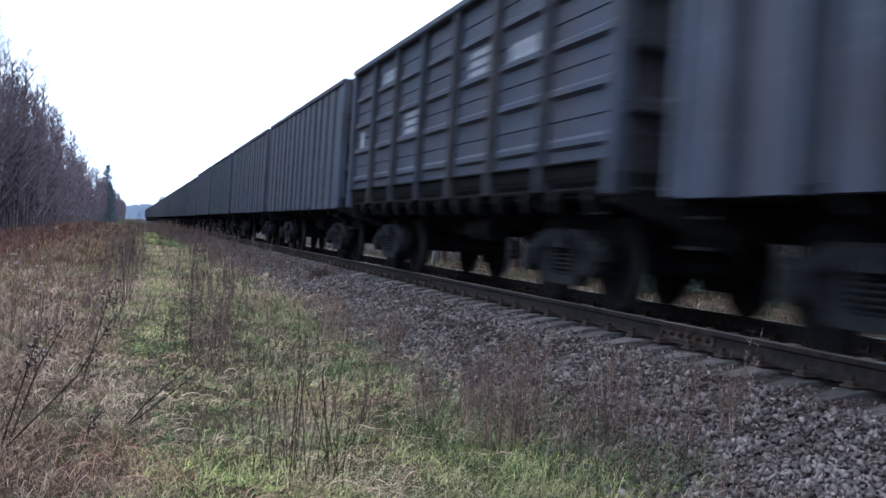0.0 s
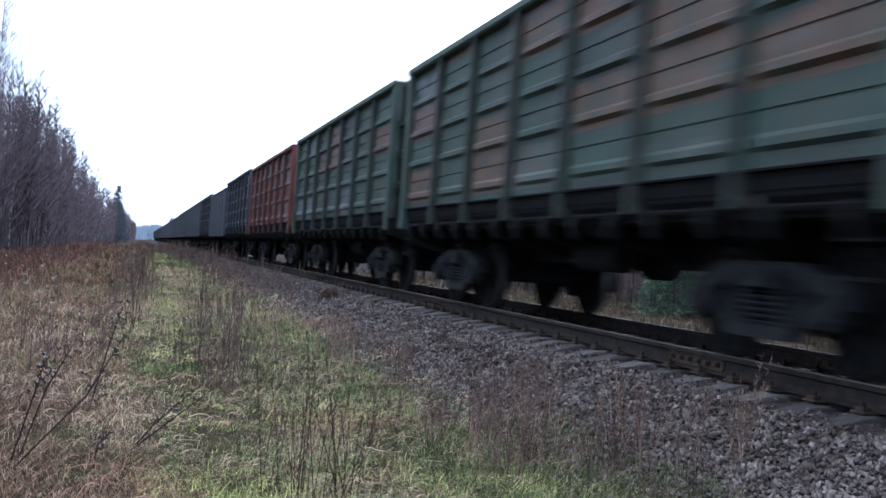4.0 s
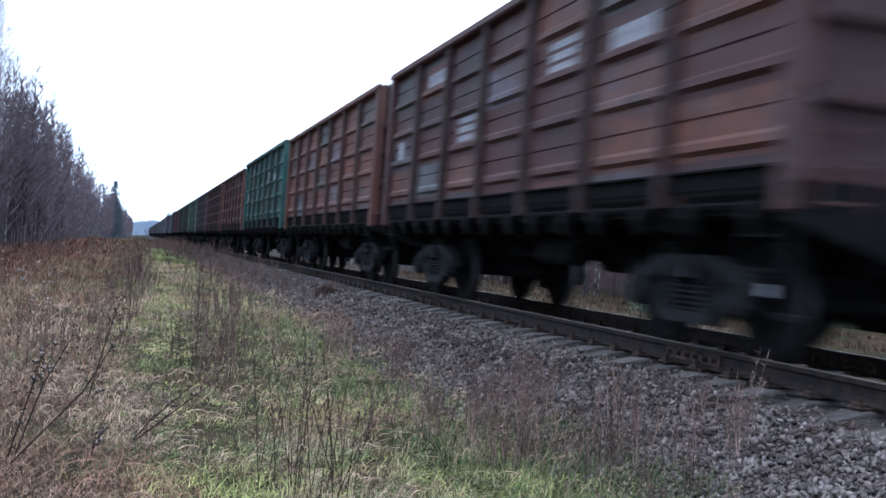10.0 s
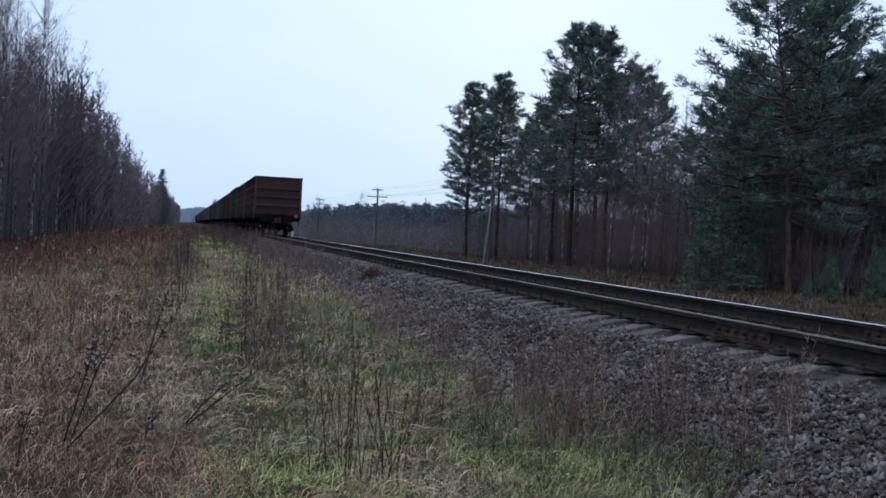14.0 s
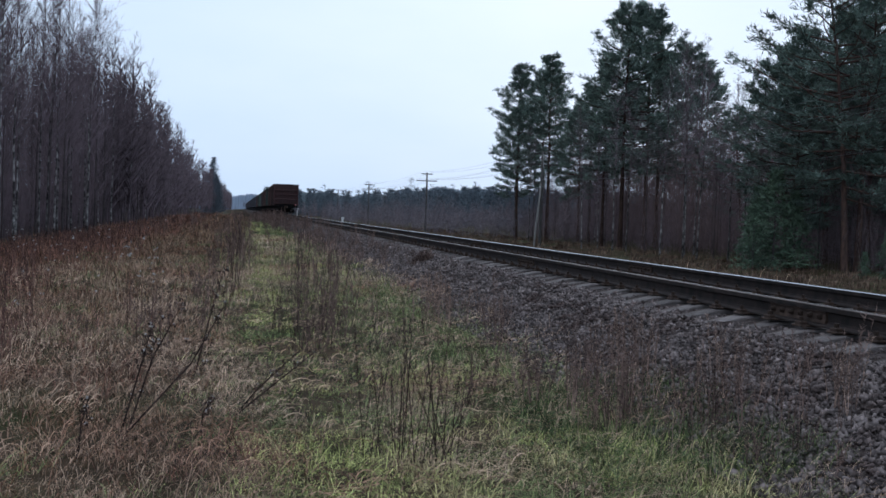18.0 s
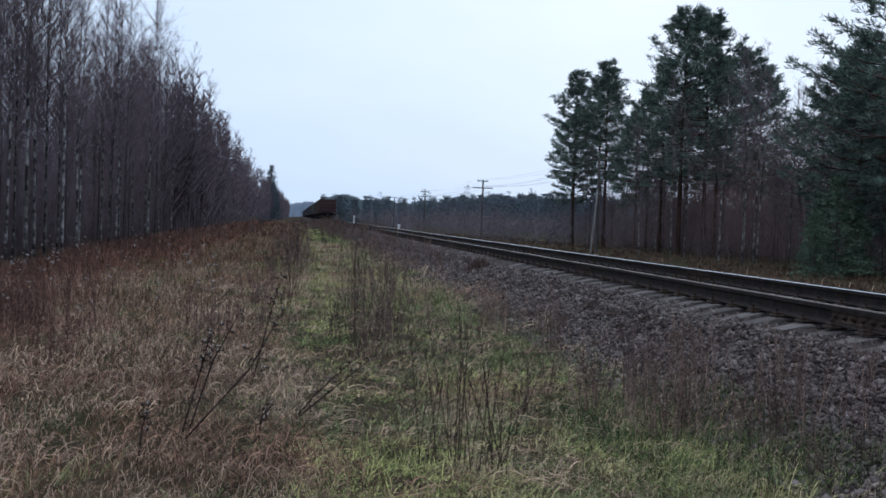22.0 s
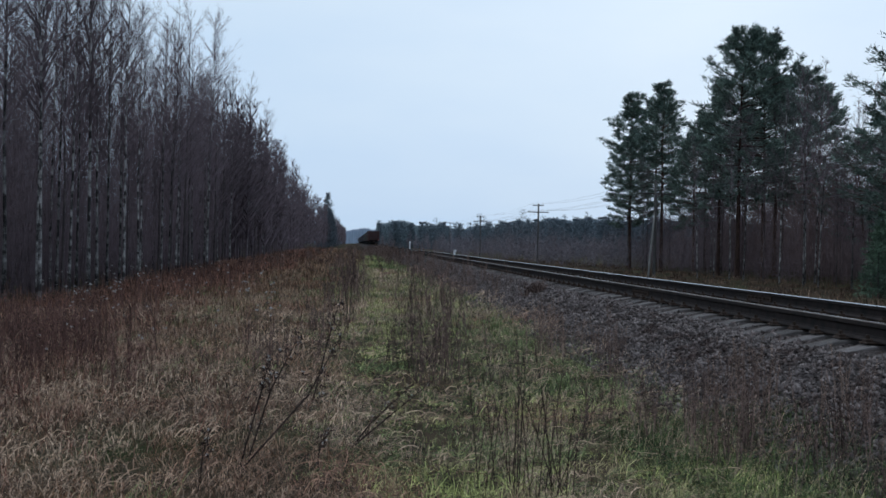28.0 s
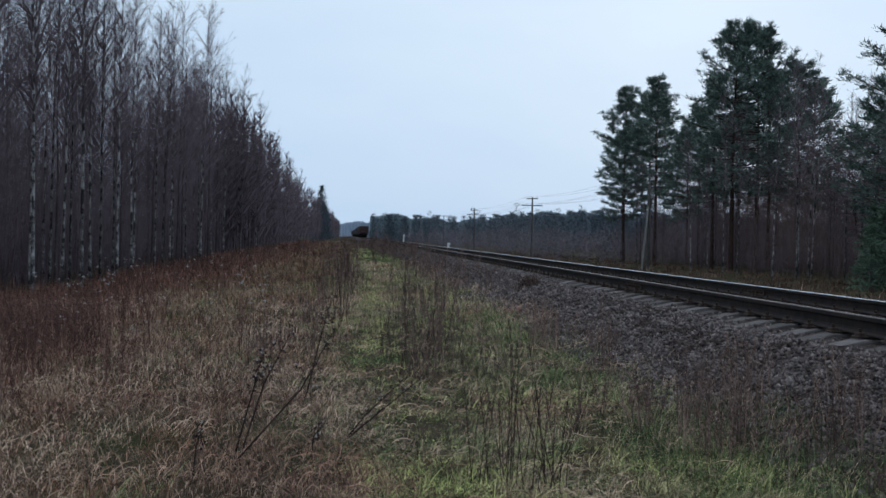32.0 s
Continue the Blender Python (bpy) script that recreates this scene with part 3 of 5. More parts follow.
    me["brake_hose"] = g.mesh("brake_hose", UNDER)
    # ladder on the end's corner
    g = Geo()
    for x in (-0.2, 0.2):
        g.tube((x, 0.06, 1.15), (x, 0.06, 1.75), 0.014, 0.014, 5)
    for k in range(3):
        g.tube((-0.2, 0.06, 1.2 + 0.25 * k), (0.2, 0.06, 1.2 + 0.25 * k), 0.011, 0.011, 5)
    me["ladder"] = g.mesh("ladder", PLAIN_PAINT)
    # step under the side sill
    g = Geo()
    for y in (-0.2, 0.2):
        g.tube((1.45, y, 1.2), (1.45, y, 0.72), 0.014, 0.014, 5)
    g.box(1.38, 1.52, -0.22, 0.22, 0.70, 0.73)
    g.box(1.42, 1.48, -0.22, 0.22, 0.95, 0.975)
    me["step"] = g.mesh("step", UNDER)
    # bogie: bolster, cast side frames with a spring window, springs, axle boxes
    g = Geo()
    g.prism([(-1.15, 0.62), (-0.4, 0.5), (0.4, 0.5), (1.15, 0.62), (1.15, 0.78), (0.4, 0.84), (-0.4, 0.84), (-1.15, 0.78)], -0.22, 0.22, "y")
    me["bogie"] = g.mesh("bogie", CAST)
    g = Geo()
    x0, x1 = 0.94, 1.10
    g.prism([(-1.15, 0.60), (-1.12, 0.66), (-0.5, 0.82), (0.5, 0.82), (1.12, 0.66), (1.15, 0.60), (1.15, 0.50), (0.75, 0.56), (0.45, 0.70), (-0.45, 0.70), (-0.75, 0.56), (-1.15, 0.50)], x0, x1)
    g.prism([(-0.75, 0.60), (-0.42, 0.33), (0.42, 0.33), (0.75, 0.60), (0.70, 0.48), (0.46, 0.22), (-0.46, 0.22), (-0.70, 0.48)], x0, x1)
    for s in (-1, 1):
        g.box(x0, x1, s * 0.36 - 0.06, s * 0.36 + 0.06, 0.30, 0.74, cut=0.015)
    me["side_frame"] = g.mesh("side_frame", CAST)
    g = Geo()
    turns, steps = 5, 9
    coil = [(0.075 * math.cos(2 * math.pi * k / steps), 0.075 * math.sin(2 * math.pi * k / steps), 0.25 * k / (turns * steps)) for k in range(turns * steps + 1)]
    g.path(coil, [0.017] * len(coil), 4)
    me["spring"] = g.mesh("spring", CAST)
    g = Geo()
    g.tube((0.98, 0, 0), (1.17, 0, 0), 0.15, 0.14, 12)
    g.tube((1.17, 0, 0), (1.19, 0, 0), 0.09, 0.08, 10)
    g.box(0.95, 1.12, -0.17, 0.17, 0.0, 0.16, cut=0.02)
    me["axle_box"] = g.mesh("axle_box", CAST)
    g = Geo()
    for s in (-1, 1):
        ring = [(0.715, 0.505), (0.745, 0.505), (0.765, 0.478), (0.84, 0.472), (0.845, 0.42), (0.80, 0.39), (0.80, 0.16), (0.83, 0.13), (0.83, 0.07), (0.70, 0.07), (0.70, 0.13), (0.745, 0.17), (0.745, 0.38), (0.715, 0.42)]
        n, q = len(ring), 18
        v = [(s * x, r * math.cos(2 * math.pi * j / q), r * math.sin(2 * math.pi * j / q)) for j in range(q) for x, r in ring]
        o = len(g.v)
        g.v += v
        for j in range(q):
            for i in range(n):
                g.f.append((o + j * n + i, o + j * n + (i + 1) % n, o + ((j + 1) % q) * n + (i + 1) % n, o + ((j + 1) % q) * n + i))
                g.m.append(1 if i == 2 else 0)
    g.tube((-0.95, 0, 0), (0.95, 0, 0), 0.075, 0.075, 10)
    me["wheelset"] = g.mesh("wheelset", UNDER, TREAD)
    g = Geo()
    g.box(0.72, 0.80, -0.06, 0.06, -0.18, 0.18, cut=0.02)
    g.tube((0.76, 0, 0.15), (0.76, 0, 0.42), 0.02, 0.02, 5)
    me["brake_shoe"] = g.mesh("brake_shoe", UNDER)
    # bars of white lettering, as a loose block of small strokes
    for name, seed, rows, wide in (("lettering", 3, 3, 0.7),):
        g = Geo()
        rr = random.Random(seed)
        for k in range(rows):
            y, z = -wide / 2, -0.13 * k
            while y < wide / 2:
                w = rr.uniform(0.06, 0.13)
                g.box(0.0, 0.004, y, y + w, z, z + 0.085)
                y += w + rr.uniform(0.03, 0.07)
        me[name] = g.mesh(name, MARK)
    g = Geo()
    g.box(0.0, 0.004, -0.045, 0.045, 0.0, 0.2)
    me["number_bar"] = g.mesh("number_bar", MARK)
    g = Geo()
    g.box(0.0, 0.006, -0.13, 0.13, -0.18, 0.18)
    me["data_plate"] = g.mesh("data_plate", MARK)
    g = Geo()
    g.tube((0, 0.0, 0), (0, 0.02, 0), 0.11, 0.11, 20)
    me["tail_disc"] = g.mesh("tail_disc", MARK)
    g = Geo()
    g.tube((0, 0.02, 0), (0, 0.026, 0), 0.075, 0.075, 18)
    me["disc_centre"] = g.mesh("disc_centre", RED_SIGN)
    return me


def build_wagon(me, fluted, marks, patched, spare=False):
    """One open goods wagon; spare: fewer parts, for those that stay far off."""
    w = new("gondola_wagon")
    for side in (0, 180):
        turn = pose(0, 0, 0, 0, 0, side)
        for k in range(7):
            y = (EDGES[k] + EDGES[k + 1]) / 2
            base = "fluted" if fluted else "panel" if patched else "plain_panel"
            part("panel", me[base + ("_wide" if k in (0, 6) else "")], w, "", turn @ pose(0, y, 0))
            if not fluted and not spare:
                h = part("hatch", me["hatch"], w, "black iron hatch", turn @ pose(0, y, 0))
                for dy in (-0.48, 0.48):
                    part("hatch_lock", me["hatch_lock"], h, "", pose(0, dy, 0))
        for y in POSTS:
            part("post", me["post"], w, "", turn @ pose(0, y, 0))
        for s in (-1, 1):
            part("corner_post", me["corner_post"], w, "", turn @ pose(0, s * (HALF - 0.09), 0))
        part("top_rail", me["top_rail"], w, "", turn)
        if not fluted:
            part("side_sill", me["side_sill"], w, "black iron sill", turn)
        if not spare:
            for y in (-HALF + 0.5, HALF - 0.5):
                part("step", me["step"], w, "thin black iron step", turn @ pose(0, y, 0))
            if marks:
                part("lettering", me["lettering"], w, "faded white lettering", turn @ pose(1.443, EDGES[2] + 0.9, 2.55))
                part("lettering", me["lettering"], w, "faded white lettering", turn @ pose(1.443, EDGES[4] + 0.9, 3.03))
                for k in range(7):
                    part("number_bar", me["number_bar"], w, "faded white bar", turn @ pose(1.443, EDGES[5] + 0.5 + 0.135 * k, 2.78))
                    part("number_bar", me["number_bar"], w, "faded white bar", turn @ pose(1.443, EDGES[1] + 0.5 + 0.135 * k, 3.32))
                part("data_plate", me["data_plate"], w, "small pale data plate", turn @ pose(1.443, EDGES[0] + 0.7, 2.4))
    for side, s in ((0, 1), (180, -1)):
        turn = pose(0, 0, 0, 0, 0, side)
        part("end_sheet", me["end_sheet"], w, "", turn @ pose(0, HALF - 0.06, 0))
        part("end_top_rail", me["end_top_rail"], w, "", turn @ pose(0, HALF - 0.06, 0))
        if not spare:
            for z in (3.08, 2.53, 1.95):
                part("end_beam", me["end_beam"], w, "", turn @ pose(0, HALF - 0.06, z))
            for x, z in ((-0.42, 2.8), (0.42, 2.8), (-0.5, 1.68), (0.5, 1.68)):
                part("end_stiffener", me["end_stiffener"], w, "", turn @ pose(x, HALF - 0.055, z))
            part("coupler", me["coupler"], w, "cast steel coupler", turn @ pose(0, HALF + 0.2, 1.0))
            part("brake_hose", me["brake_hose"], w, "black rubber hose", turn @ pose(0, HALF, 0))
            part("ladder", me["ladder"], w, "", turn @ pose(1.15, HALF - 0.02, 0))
        part("buffer_beam", me["buffer_beam"], w, "black iron beam", turn @ pose(0, HALF - 0.02, 0))
    part("floor", me["floor"], w, "black iron underside")
    part("centre_beam", me["centre_beam"], w, "black iron beam")
    for y in (-4.325, -1.6, 0, 1.6, 4.325):
        part("cross_beam", me["cross_beam"], w, "black iron beam", pose(0, y, 0))
    if not spare:
        part("brake_cylinder", me["brake_cylinder"], w)
        part("air_tank", me["air_tank"], w)
    for y in (-4.325, 4.325):
        b = part("bogie", me["bogie"], w, "dark cast steel bogie", pose(0, y, 0))
        for dy in (-0.925, 0.925):
            part("wheelset", me["wheelset"], b, "dark wheels with worn bright treads", pose(0, dy, 0.475))
            if not spare:
                for turn in (0, 180):
                    part("axle_box", me["axle_box"], b, "", pose(0, dy, 0.475, 0, 0, turn))
                    part("brake_shoe", me["brake_shoe"], b, "", pose(0, dy * 0.42, 0.45, 0, 0, turn))
        for turn in (0, 180):
            part("side_frame", me["side_frame"], b, "", pose(0, 0, 0, 0, 0, turn))
            if not spare:
                for dy in (-0.2, 0.0, 0.2):
                    part("spring", me["spring"], b, "", pose(0, 0, 0, 0, 0, turn) @ pose(1.03, dy, 0.335))
    return w


RED = (0.135, 0.034, 0.026)
BROWN, RUST, PLUM, GREY = (0.064, 0.022, 0.021), (0.11, 0.04, 0.031), (0.068, 0.053, 0.07), (0.04, 0.047, 0.072)
TEAL, MINT, OLIVE, BLUE = (0.023, 0.078, 0.069), (0.085, 0.16, 0.12), (0.034, 0.06, 0.046), (0.022, 0.036, 0.054)
# from the tail forward: paint, fluted sides, lettering, label
TRAIN = [(BROWN, 0, 1, "dark brown"), (RUST, 0, 0, "patched rust-brown"), (TEAL, 0, 1, "teal green"), (RUST, 0, 0, "rust-brown"), (BROWN, 0, 0, "patched dark brown"),
         (PLUM, 0, 0, "dull plum-grey"), (MINT, 0, 0, "pale green"), (OLIVE, 0, 0, "grey-green"), (OLIVE, 0, 0, "patched grey-green"), (RED, 0, 0, "red-brown patched"),
         (GREY, 0, 1, "blue-grey"), (GREY, 1, 0, "blue-grey fluted"), (GREY, 0, 1, "blue-grey lettered"), (GREY, 1, 0, "blue-grey fluted"), (GREY, 1, 0, "slate grey"),
         (BLUE, 1, 0, "dark blue"), (GREY, 1, 0, "blue-grey fluted")]
TRAIN += [((GREY, BLUE, GREY, PLUM, BLUE, GREY)[k % 6], 1, 0, "far-off blue-grey") for k in range(25)]
wagons = []


def build_train():
    me = wagon_meshes()
    protos = {}
    for k, (colour, fluted, marks, words) in enumerate(TRAIN):
        patched = colour in (BROWN, RUST, RED, OLIVE)
        key = (fluted, marks, patched, k > 16)
        at = pose(TRACK, 30 + 14.15 * k, 0)
        if key not in protos:
            w = protos[key] = build_wagon(me, fluted, marks, patched, k > 16)
            w.matrix_basis = at
        else:
            w = copy_thing(protos[key], at)
        tagged(w, words + " open gondola goods wagon on the rails", "goods wagon", "wagons of the goods train")
        for o in w.children_recursive:
            # posts are grimier than the sheets; ends between wagons have the gap's shade in their colour
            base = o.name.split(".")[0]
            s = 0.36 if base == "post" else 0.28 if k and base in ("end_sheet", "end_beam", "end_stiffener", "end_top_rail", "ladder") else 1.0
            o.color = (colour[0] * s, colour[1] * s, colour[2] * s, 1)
        wagons.append(w)
        if k == 0:
            for o in w.children:
                if o.name.split(".")[0] in ("end_sheet", "end_beam", "end_stiffener"):
                    o.color = (0.038, 0.0115, 0.0115, 1)
    disc = part("tail_disc", me["tail_disc"], wagons[0], "white-rimmed red tail disc", pose(1.23, -HALF + 0.02, 1.3, 0, 0, 180))
    part("disc_centre", me["disc_centre"], disc, "red disc centre")
    g = Geo()
    g.box(-0.05, 0.05, -0.01, 0.01, -0.05, 0.05, cut=0.004)
    mark = g.mesh("white_mark", MARK)
    for x in (-1.02, 0.72):
        part("white_mark", mark, wagons[0], "white painted plate on the bogie", pose(x, -5.5, 0.56))
    g = Geo()
    g.path([(-1.46, -6.44, 1.5), (-1.46, -6.46, 1.0), (-1.44, -6.46, 0.42)], [0.03, 0.03, 0.03], 6)
    g.box(-1.5, -1.38, -6.56, -6.36, 0.36, 0.42, cut=0.01)
    part("corner_step", g.mesh("corner_step", UNDER), wagons[0], "hanging black iron step")
    for k in (2, 10, 11, 12, 13, 14, 15, 16):
        wagons[k].scale = (1, 1, 0.98 if k == 11 else 1.026)


build_train()


# ---- trees ----
def clump_noise(x, y, s, seed):
    return 0.5 + 0.5 * np.sin(x * s + 1.7 * np.sin(y * s * 0.6 + seed)) * np.sin(y * s * 0.8 + 1.3 * np.sin(x * s * 0.9 + 2 * seed))


def spikes(a, b, r, n=3):
    """Thin pointed branches from a to b (arrays), r thick at the root: vertices and triangles."""
    a, b, r = np.asarray(a, float), np.asarray(b, float), np.asarray(r, float)
    d = b - a
    d /= np.linalg.norm(d, axis=1, keepdims=True) + 1e-9
    ref = np.where(np.abs(d[:, 2:3]) < 0.9, (0.0, 0.0, 1.0), (1.0, 0.0, 0.0))
    u = np.cross(d, ref)
    u /= np.linalg.norm(u, axis=1, keepdims=True) + 1e-9
    w = np.cross(d, u)
    v = np.empty((len(a), n + 1, 3))
    for i in range(n):
        q = 2 * math.pi * i / n
        v[:, i] = a + r[:, None] * (u * math.cos(q) + w * math.sin(q))
    v[:, n] = b
    base = (np.arange(len(a)) * (n + 1))[:, None, None]
    f = np.array([[i, (i + 1) % n, n] for i in range(n)])[None] + base
    return v.reshape(-1, 3), f.reshape(-1, 3)


def unit(v):
    return v / (np.linalg.norm(v, axis=1, keepdims=True) + 1e-9)


def forked(rng, a, b, count, length, spread, lift):
    """Side shoots along branches a-b: new arrays of roots and tips."""
    k = np.repeat(np.arange(len(a)), count)
    s = rng.uniform(0.25, 1.0, len(k))[:, None]
    root = a[k] + (b[k] - a[k]) * s
    d = unit(b[k] - a[k]) + rng.normal(0, spread, (len(k), 3))
    d[:, 2] += lift
    size = np.linalg.norm(b[k] - a[k], axis=1, keepdims=True) * length * rng.uniform(0.5, 1.1, (len(k), 1)) * (1.15 - 0.5 * s)
    return root, root + unit(d) * size


def stem_points(rng, h, bend=0.25):
    n = 7
    z = np.linspace(0, h, n)
    x = np.cumsum(rng.normal(0, bend * 0.35, n)) * z / h
    y = np.cumsum(rng.normal(0, bend * 0.35, n)) * z / h
    return np.stack([x, y, z], 1)


def bare_tree(seed, h, limbs=30, low=0.28, rise=1.5, reach=0.13, forks=6, twigs=9, bark=None, thick=1.0, mat=None):
    """A leafless tree: tapered trunk mesh and a crown mesh of steep limbs, branches and fine upright twigs."""
    rng = np.random.default_rng(seed)
    pts = stem_points(rng, h)
    r0 = 0.0042 * h
    g = Geo()
    g.path([tuple(p) for p in pts], [r0 * (1.25 if k == 0 else 1) * (1 - 0.92 * k / 6) for k in range(7)], 7)
    trunk = g.mesh("trunk", bark or BIRCH, smooth=True)
    f = np.sort(rng.uniform(low, 0.985, limbs))
    a = np.stack([np.interp(f * h, pts[:, 2], pts[:, i]) for i in range(3)], 1)
    q = rng.uniform(0, 2 * math.pi, limbs)
    lean = rise * rng.uniform(0.55, 1.45, limbs)
    d = unit(np.stack([np.cos(q), np.sin(q), lean], 1))
    size = reach * h * (0.3 + 0.9 * np.sin(np.clip((1 - f) / (1 - low), 0, 1) * math.pi * 0.62)) * rng.uniform(0.6, 1.15, limbs)
    b = a + d * size[:, None]
    v1, f1 = spikes(a, b, thick * (0.007 + 0.008 * size), 4)
    a2, b2 = forked(rng, a, b, forks, 0.55, 0.36, 0.1)
    v2, f2 = spikes(a2, b2, np.full(len(a2), 0.0055 * thick))
    a3, b3 = forked(rng, a2, b2, twigs, 0.75, 0.42, 0.12)
    v3, f3 = spikes(a3, b3, np.full(len(a3), 0.003 * thick))
    v = np.concatenate([v1, v2, v3])
    f = np.concatenate([f1, f2 + len(v1), f3 + len(v1) + len(v2)])
    return trunk, fast_mesh("crown", v, f, mat or TWIG)


def needle_tufts(rng, centres, size, count, up=0.35, wide=0.09, lead=None):
    """Bunches of flat needle sprays round points."""
    k = np.repeat(np.arange(len(centres)), count)
    d = unit(rng.normal(0, 1, (len(k), 3)) * (1.0, 1.0, 0.7) + (0, 0, up) + (0 if lead is None else lead[k]))
    a = centres[k] + rng.normal(0, 0.25, (len(k), 3)) * size * (1, 1, 0.5)
    b = a + d * size * rng.uniform(0.5, 1.0, (len(k), 1))
    side = unit(np.cross(d, rng.normal(0, 1, (len(k), 3)))) * wide * size
    m = (a + b) / 2
    v = np.stack([a, m + side, b, m - side], 1).reshape(-1, 3)
    f = np.arange(len(k) * 4).reshape(-1, 4)
    return v, f


def pine_tree(seed, h, low=0.35, reach=0.2, limbs=60, sprays=6, count=12, lean=0.0):
    """A Scots pine: bare reddish trunk, crooked limbs that fan out into sprays, small tufts of needles on their upper side."""
    rng = np.random.default_rng(seed)
    pts = stem_points(rng, h, 0.3)
    pts[:, 0] += lean * (pts[:, 2] / h) ** 1.5
    g = Geo()
    g.path([tuple(p) for p in pts], [0.0105 * h * (1.2 if k == 0 else 1) * (1 - 0.9 * k / 6) for k in range(7)], 9)
    cents, leads = [], []
    for j in range(limbs):
        fi = low + (0.985 - low) * ((j + rng.uniform(0, 1)) / limbs) ** 0.9
        a = Vector([float(np.interp(fi * h, pts[:, 2], pts[:, i])) for i in range(3)])
        q = j * 2.4 + rng.normal(0, 0.5)
        s0 = (1 - fi) / (1 - low)
        wide = min(1.0, 0.16 + 1.5 * s0) * (1 - 0.35 * max(0.0, s0 - 0.6) / 0.4)
        span = reach * h * wide * rng.choice((rng.uniform(0.4, 0.75), rng.uniform(0.8, 1.15), rng.uniform(0.85, 1.1)))
        rise = (0.95 - 1.05 * s0) * rng.uniform(0.6, 1.3)
        tip = a + Vector((math.cos(q) * span, math.sin(q) * span, span * rise))
        mid = (a + tip) / 2 + Vector((rng.normal(0, 0.05), rng.normal(0, 0.05), -0.09)) * span
        g.path([a, mid, tip], [0.012 + 0.013 * span, 0.008 + 0.008 * span, 0.006], 4)
        ahead = np.array((tip - a).normalized())
        for k in range(sprays):
            u = 0.32 + 0.68 * (k + 0.5) / sprays
            p = mid.lerp(tip, (u - 0.5) * 2) if u > 0.5 else a.lerp(mid, u * 2)
            turn = (1 if k % 2 else -1) * rng.uniform(0.35, 1.1)
            arm = 0.42 * span * (1.25 - u) * rng.uniform(0.6, 1.2) + 0.12
            side = np.array((math.cos(q + turn), math.sin(q + turn), rng.uniform(0.05, 0.45)))
            end = np.array(p) + side * arm
            g.tube(p, tuple(end), 0.006 + 0.004 * arm, 0.004, 3, cap=False)
            for m in (0.3, 0.65, 1.0):
                cents.append(np.array(p) + side * arm * m + rng.normal(0, 0.07, 3))
                leads.append((side * 0.8 + ahead * 0.4) * 1.1)
        cents.append(np.array(tip))
        leads.append(ahead * 1.4)
    for k in range(5):
        cents.append(pts[-1] + (0, 0, 0.15 - 0.22 * k))
        leads.append(np.array((0, 0, 1.6)))
    trunk = g.mesh("trunk", PINE_BARK, smooth=True)
    v, fc = needle_tufts(rng, np.array(cents), 0.027 * h, count, 0.5, 0.06, np.array(leads))
    return trunk, fast_mesh("crown", v, fc, NEEDLE)


def spruce_tree(seed, h, rows=22, mat=None, flare=0.2, boughs=6, count=7, tuft=0.07):
    """A spruce: tiers of drooping boughs down to the ground."""
    rng = np.random.default_rng(seed)
    g = Geo()
    g.path([(0, 0, 0), (0.01 * h, 0, h * 0.5), (0, 0, h)], [0.013 * h, 0.008 * h, 0.002], 6)
    cents = []
    for k in range(rows):
        fz = (k + 0.6) / rows
        span = flare * h * (1 - fz) ** 0.85 + 0.01 * h
        for j in range(boughs):
            q = rng.uniform(0, 2 * math.pi)
            s = span * rng.uniform(0.7, 1.1)
            g.path([(0, 0, fz * h), (math.cos(q) * s, math.sin(q) * s, fz * h - 0.15 * s)], [0.004 * h * 0.4, 0.002], 3)
            for c in np.linspace(0.3, 1, 4):
                cents.append((math.cos(q) * s * c, math.sin(q) * s * c, fz * h - 0.15 * s * c))
    trunk = g.mesh("trunk", BARK)
    v, f = needle_tufts(rng, np.array(cents), tuft * h, count, -0.1, 0.07)
    return trunk, fast_mesh("crown", v, f, mat or NEEDLE)


def plant_tree(protos, name, kind, meshes, x, y, turn, size, label, category, group):
    if kind not in protos:
        t = new(name)
        part("trunk", meshes[0], t)
        part("crown", meshes[1], t)
        protos[kind] = t
        t.matrix_basis = pose(x, y, float(height(x, y)) - 0.06, 0, 0, turn) @ Matrix.Diagonal((size, size, size, 1))
    else:
        t = copy_thing(protos[kind], Matrix.Identity(4))
        t.matrix_basis = pose(x, y, float(height(x, y)) - 0.06, 0, 0, turn) @ Matrix.Diagonal((size, size, size, 1))
    return tagged(t, label, category, group)


def thicket(name, seed, count, twigs, xs, ys, tall, spray, mat, label, thick=0.03, fine=0.012, wild=0.6, size=(0.5, 1.9)):
    """Saplings too many to count: thin stems from the ground and a haze of fine shoots among them."""
    rng = np.random.default_rng(seed)
    y = ys[0] * (ys[1] / ys[0]) ** rng.random(count)
    x = xs[0] + (xs[1] - xs[0]) * rng.random(count) ** 1.2
    z = height(x, y)
    drift = 0.75 + 0.5 * clump_noise(x, y, 0.23, 2.0)
    h = rng.uniform(tall[0], tall[1], count) * drift
    a = np.stack([x, y, z], 1)
    b = a + np.stack([rng.normal(0, 0.16 * wild, count) * h, rng.normal(0, 0.16 * wild, count) * h, h], 1)
    v1, f1 = spikes(a, b, rng.uniform(0.4, 1.2, count) * thick)
    k = rng.integers(0, count, twigs)
    s = rng.uniform(spray[0], spray[1], twigs)[:, None]
    ra = a[k] + (b[k] - a[k]) * s + rng.normal(0, 0.3, (twigs, 3))
    d = unit(rng.normal(0, wild, (twigs, 3)) + (0, 0, 0.9))
    rb = ra + d * rng.uniform(*size, (twigs, 1))
    v2, f2 = spikes(ra, rb, rng.uniform(0.5, 1.1, twigs) * fine)
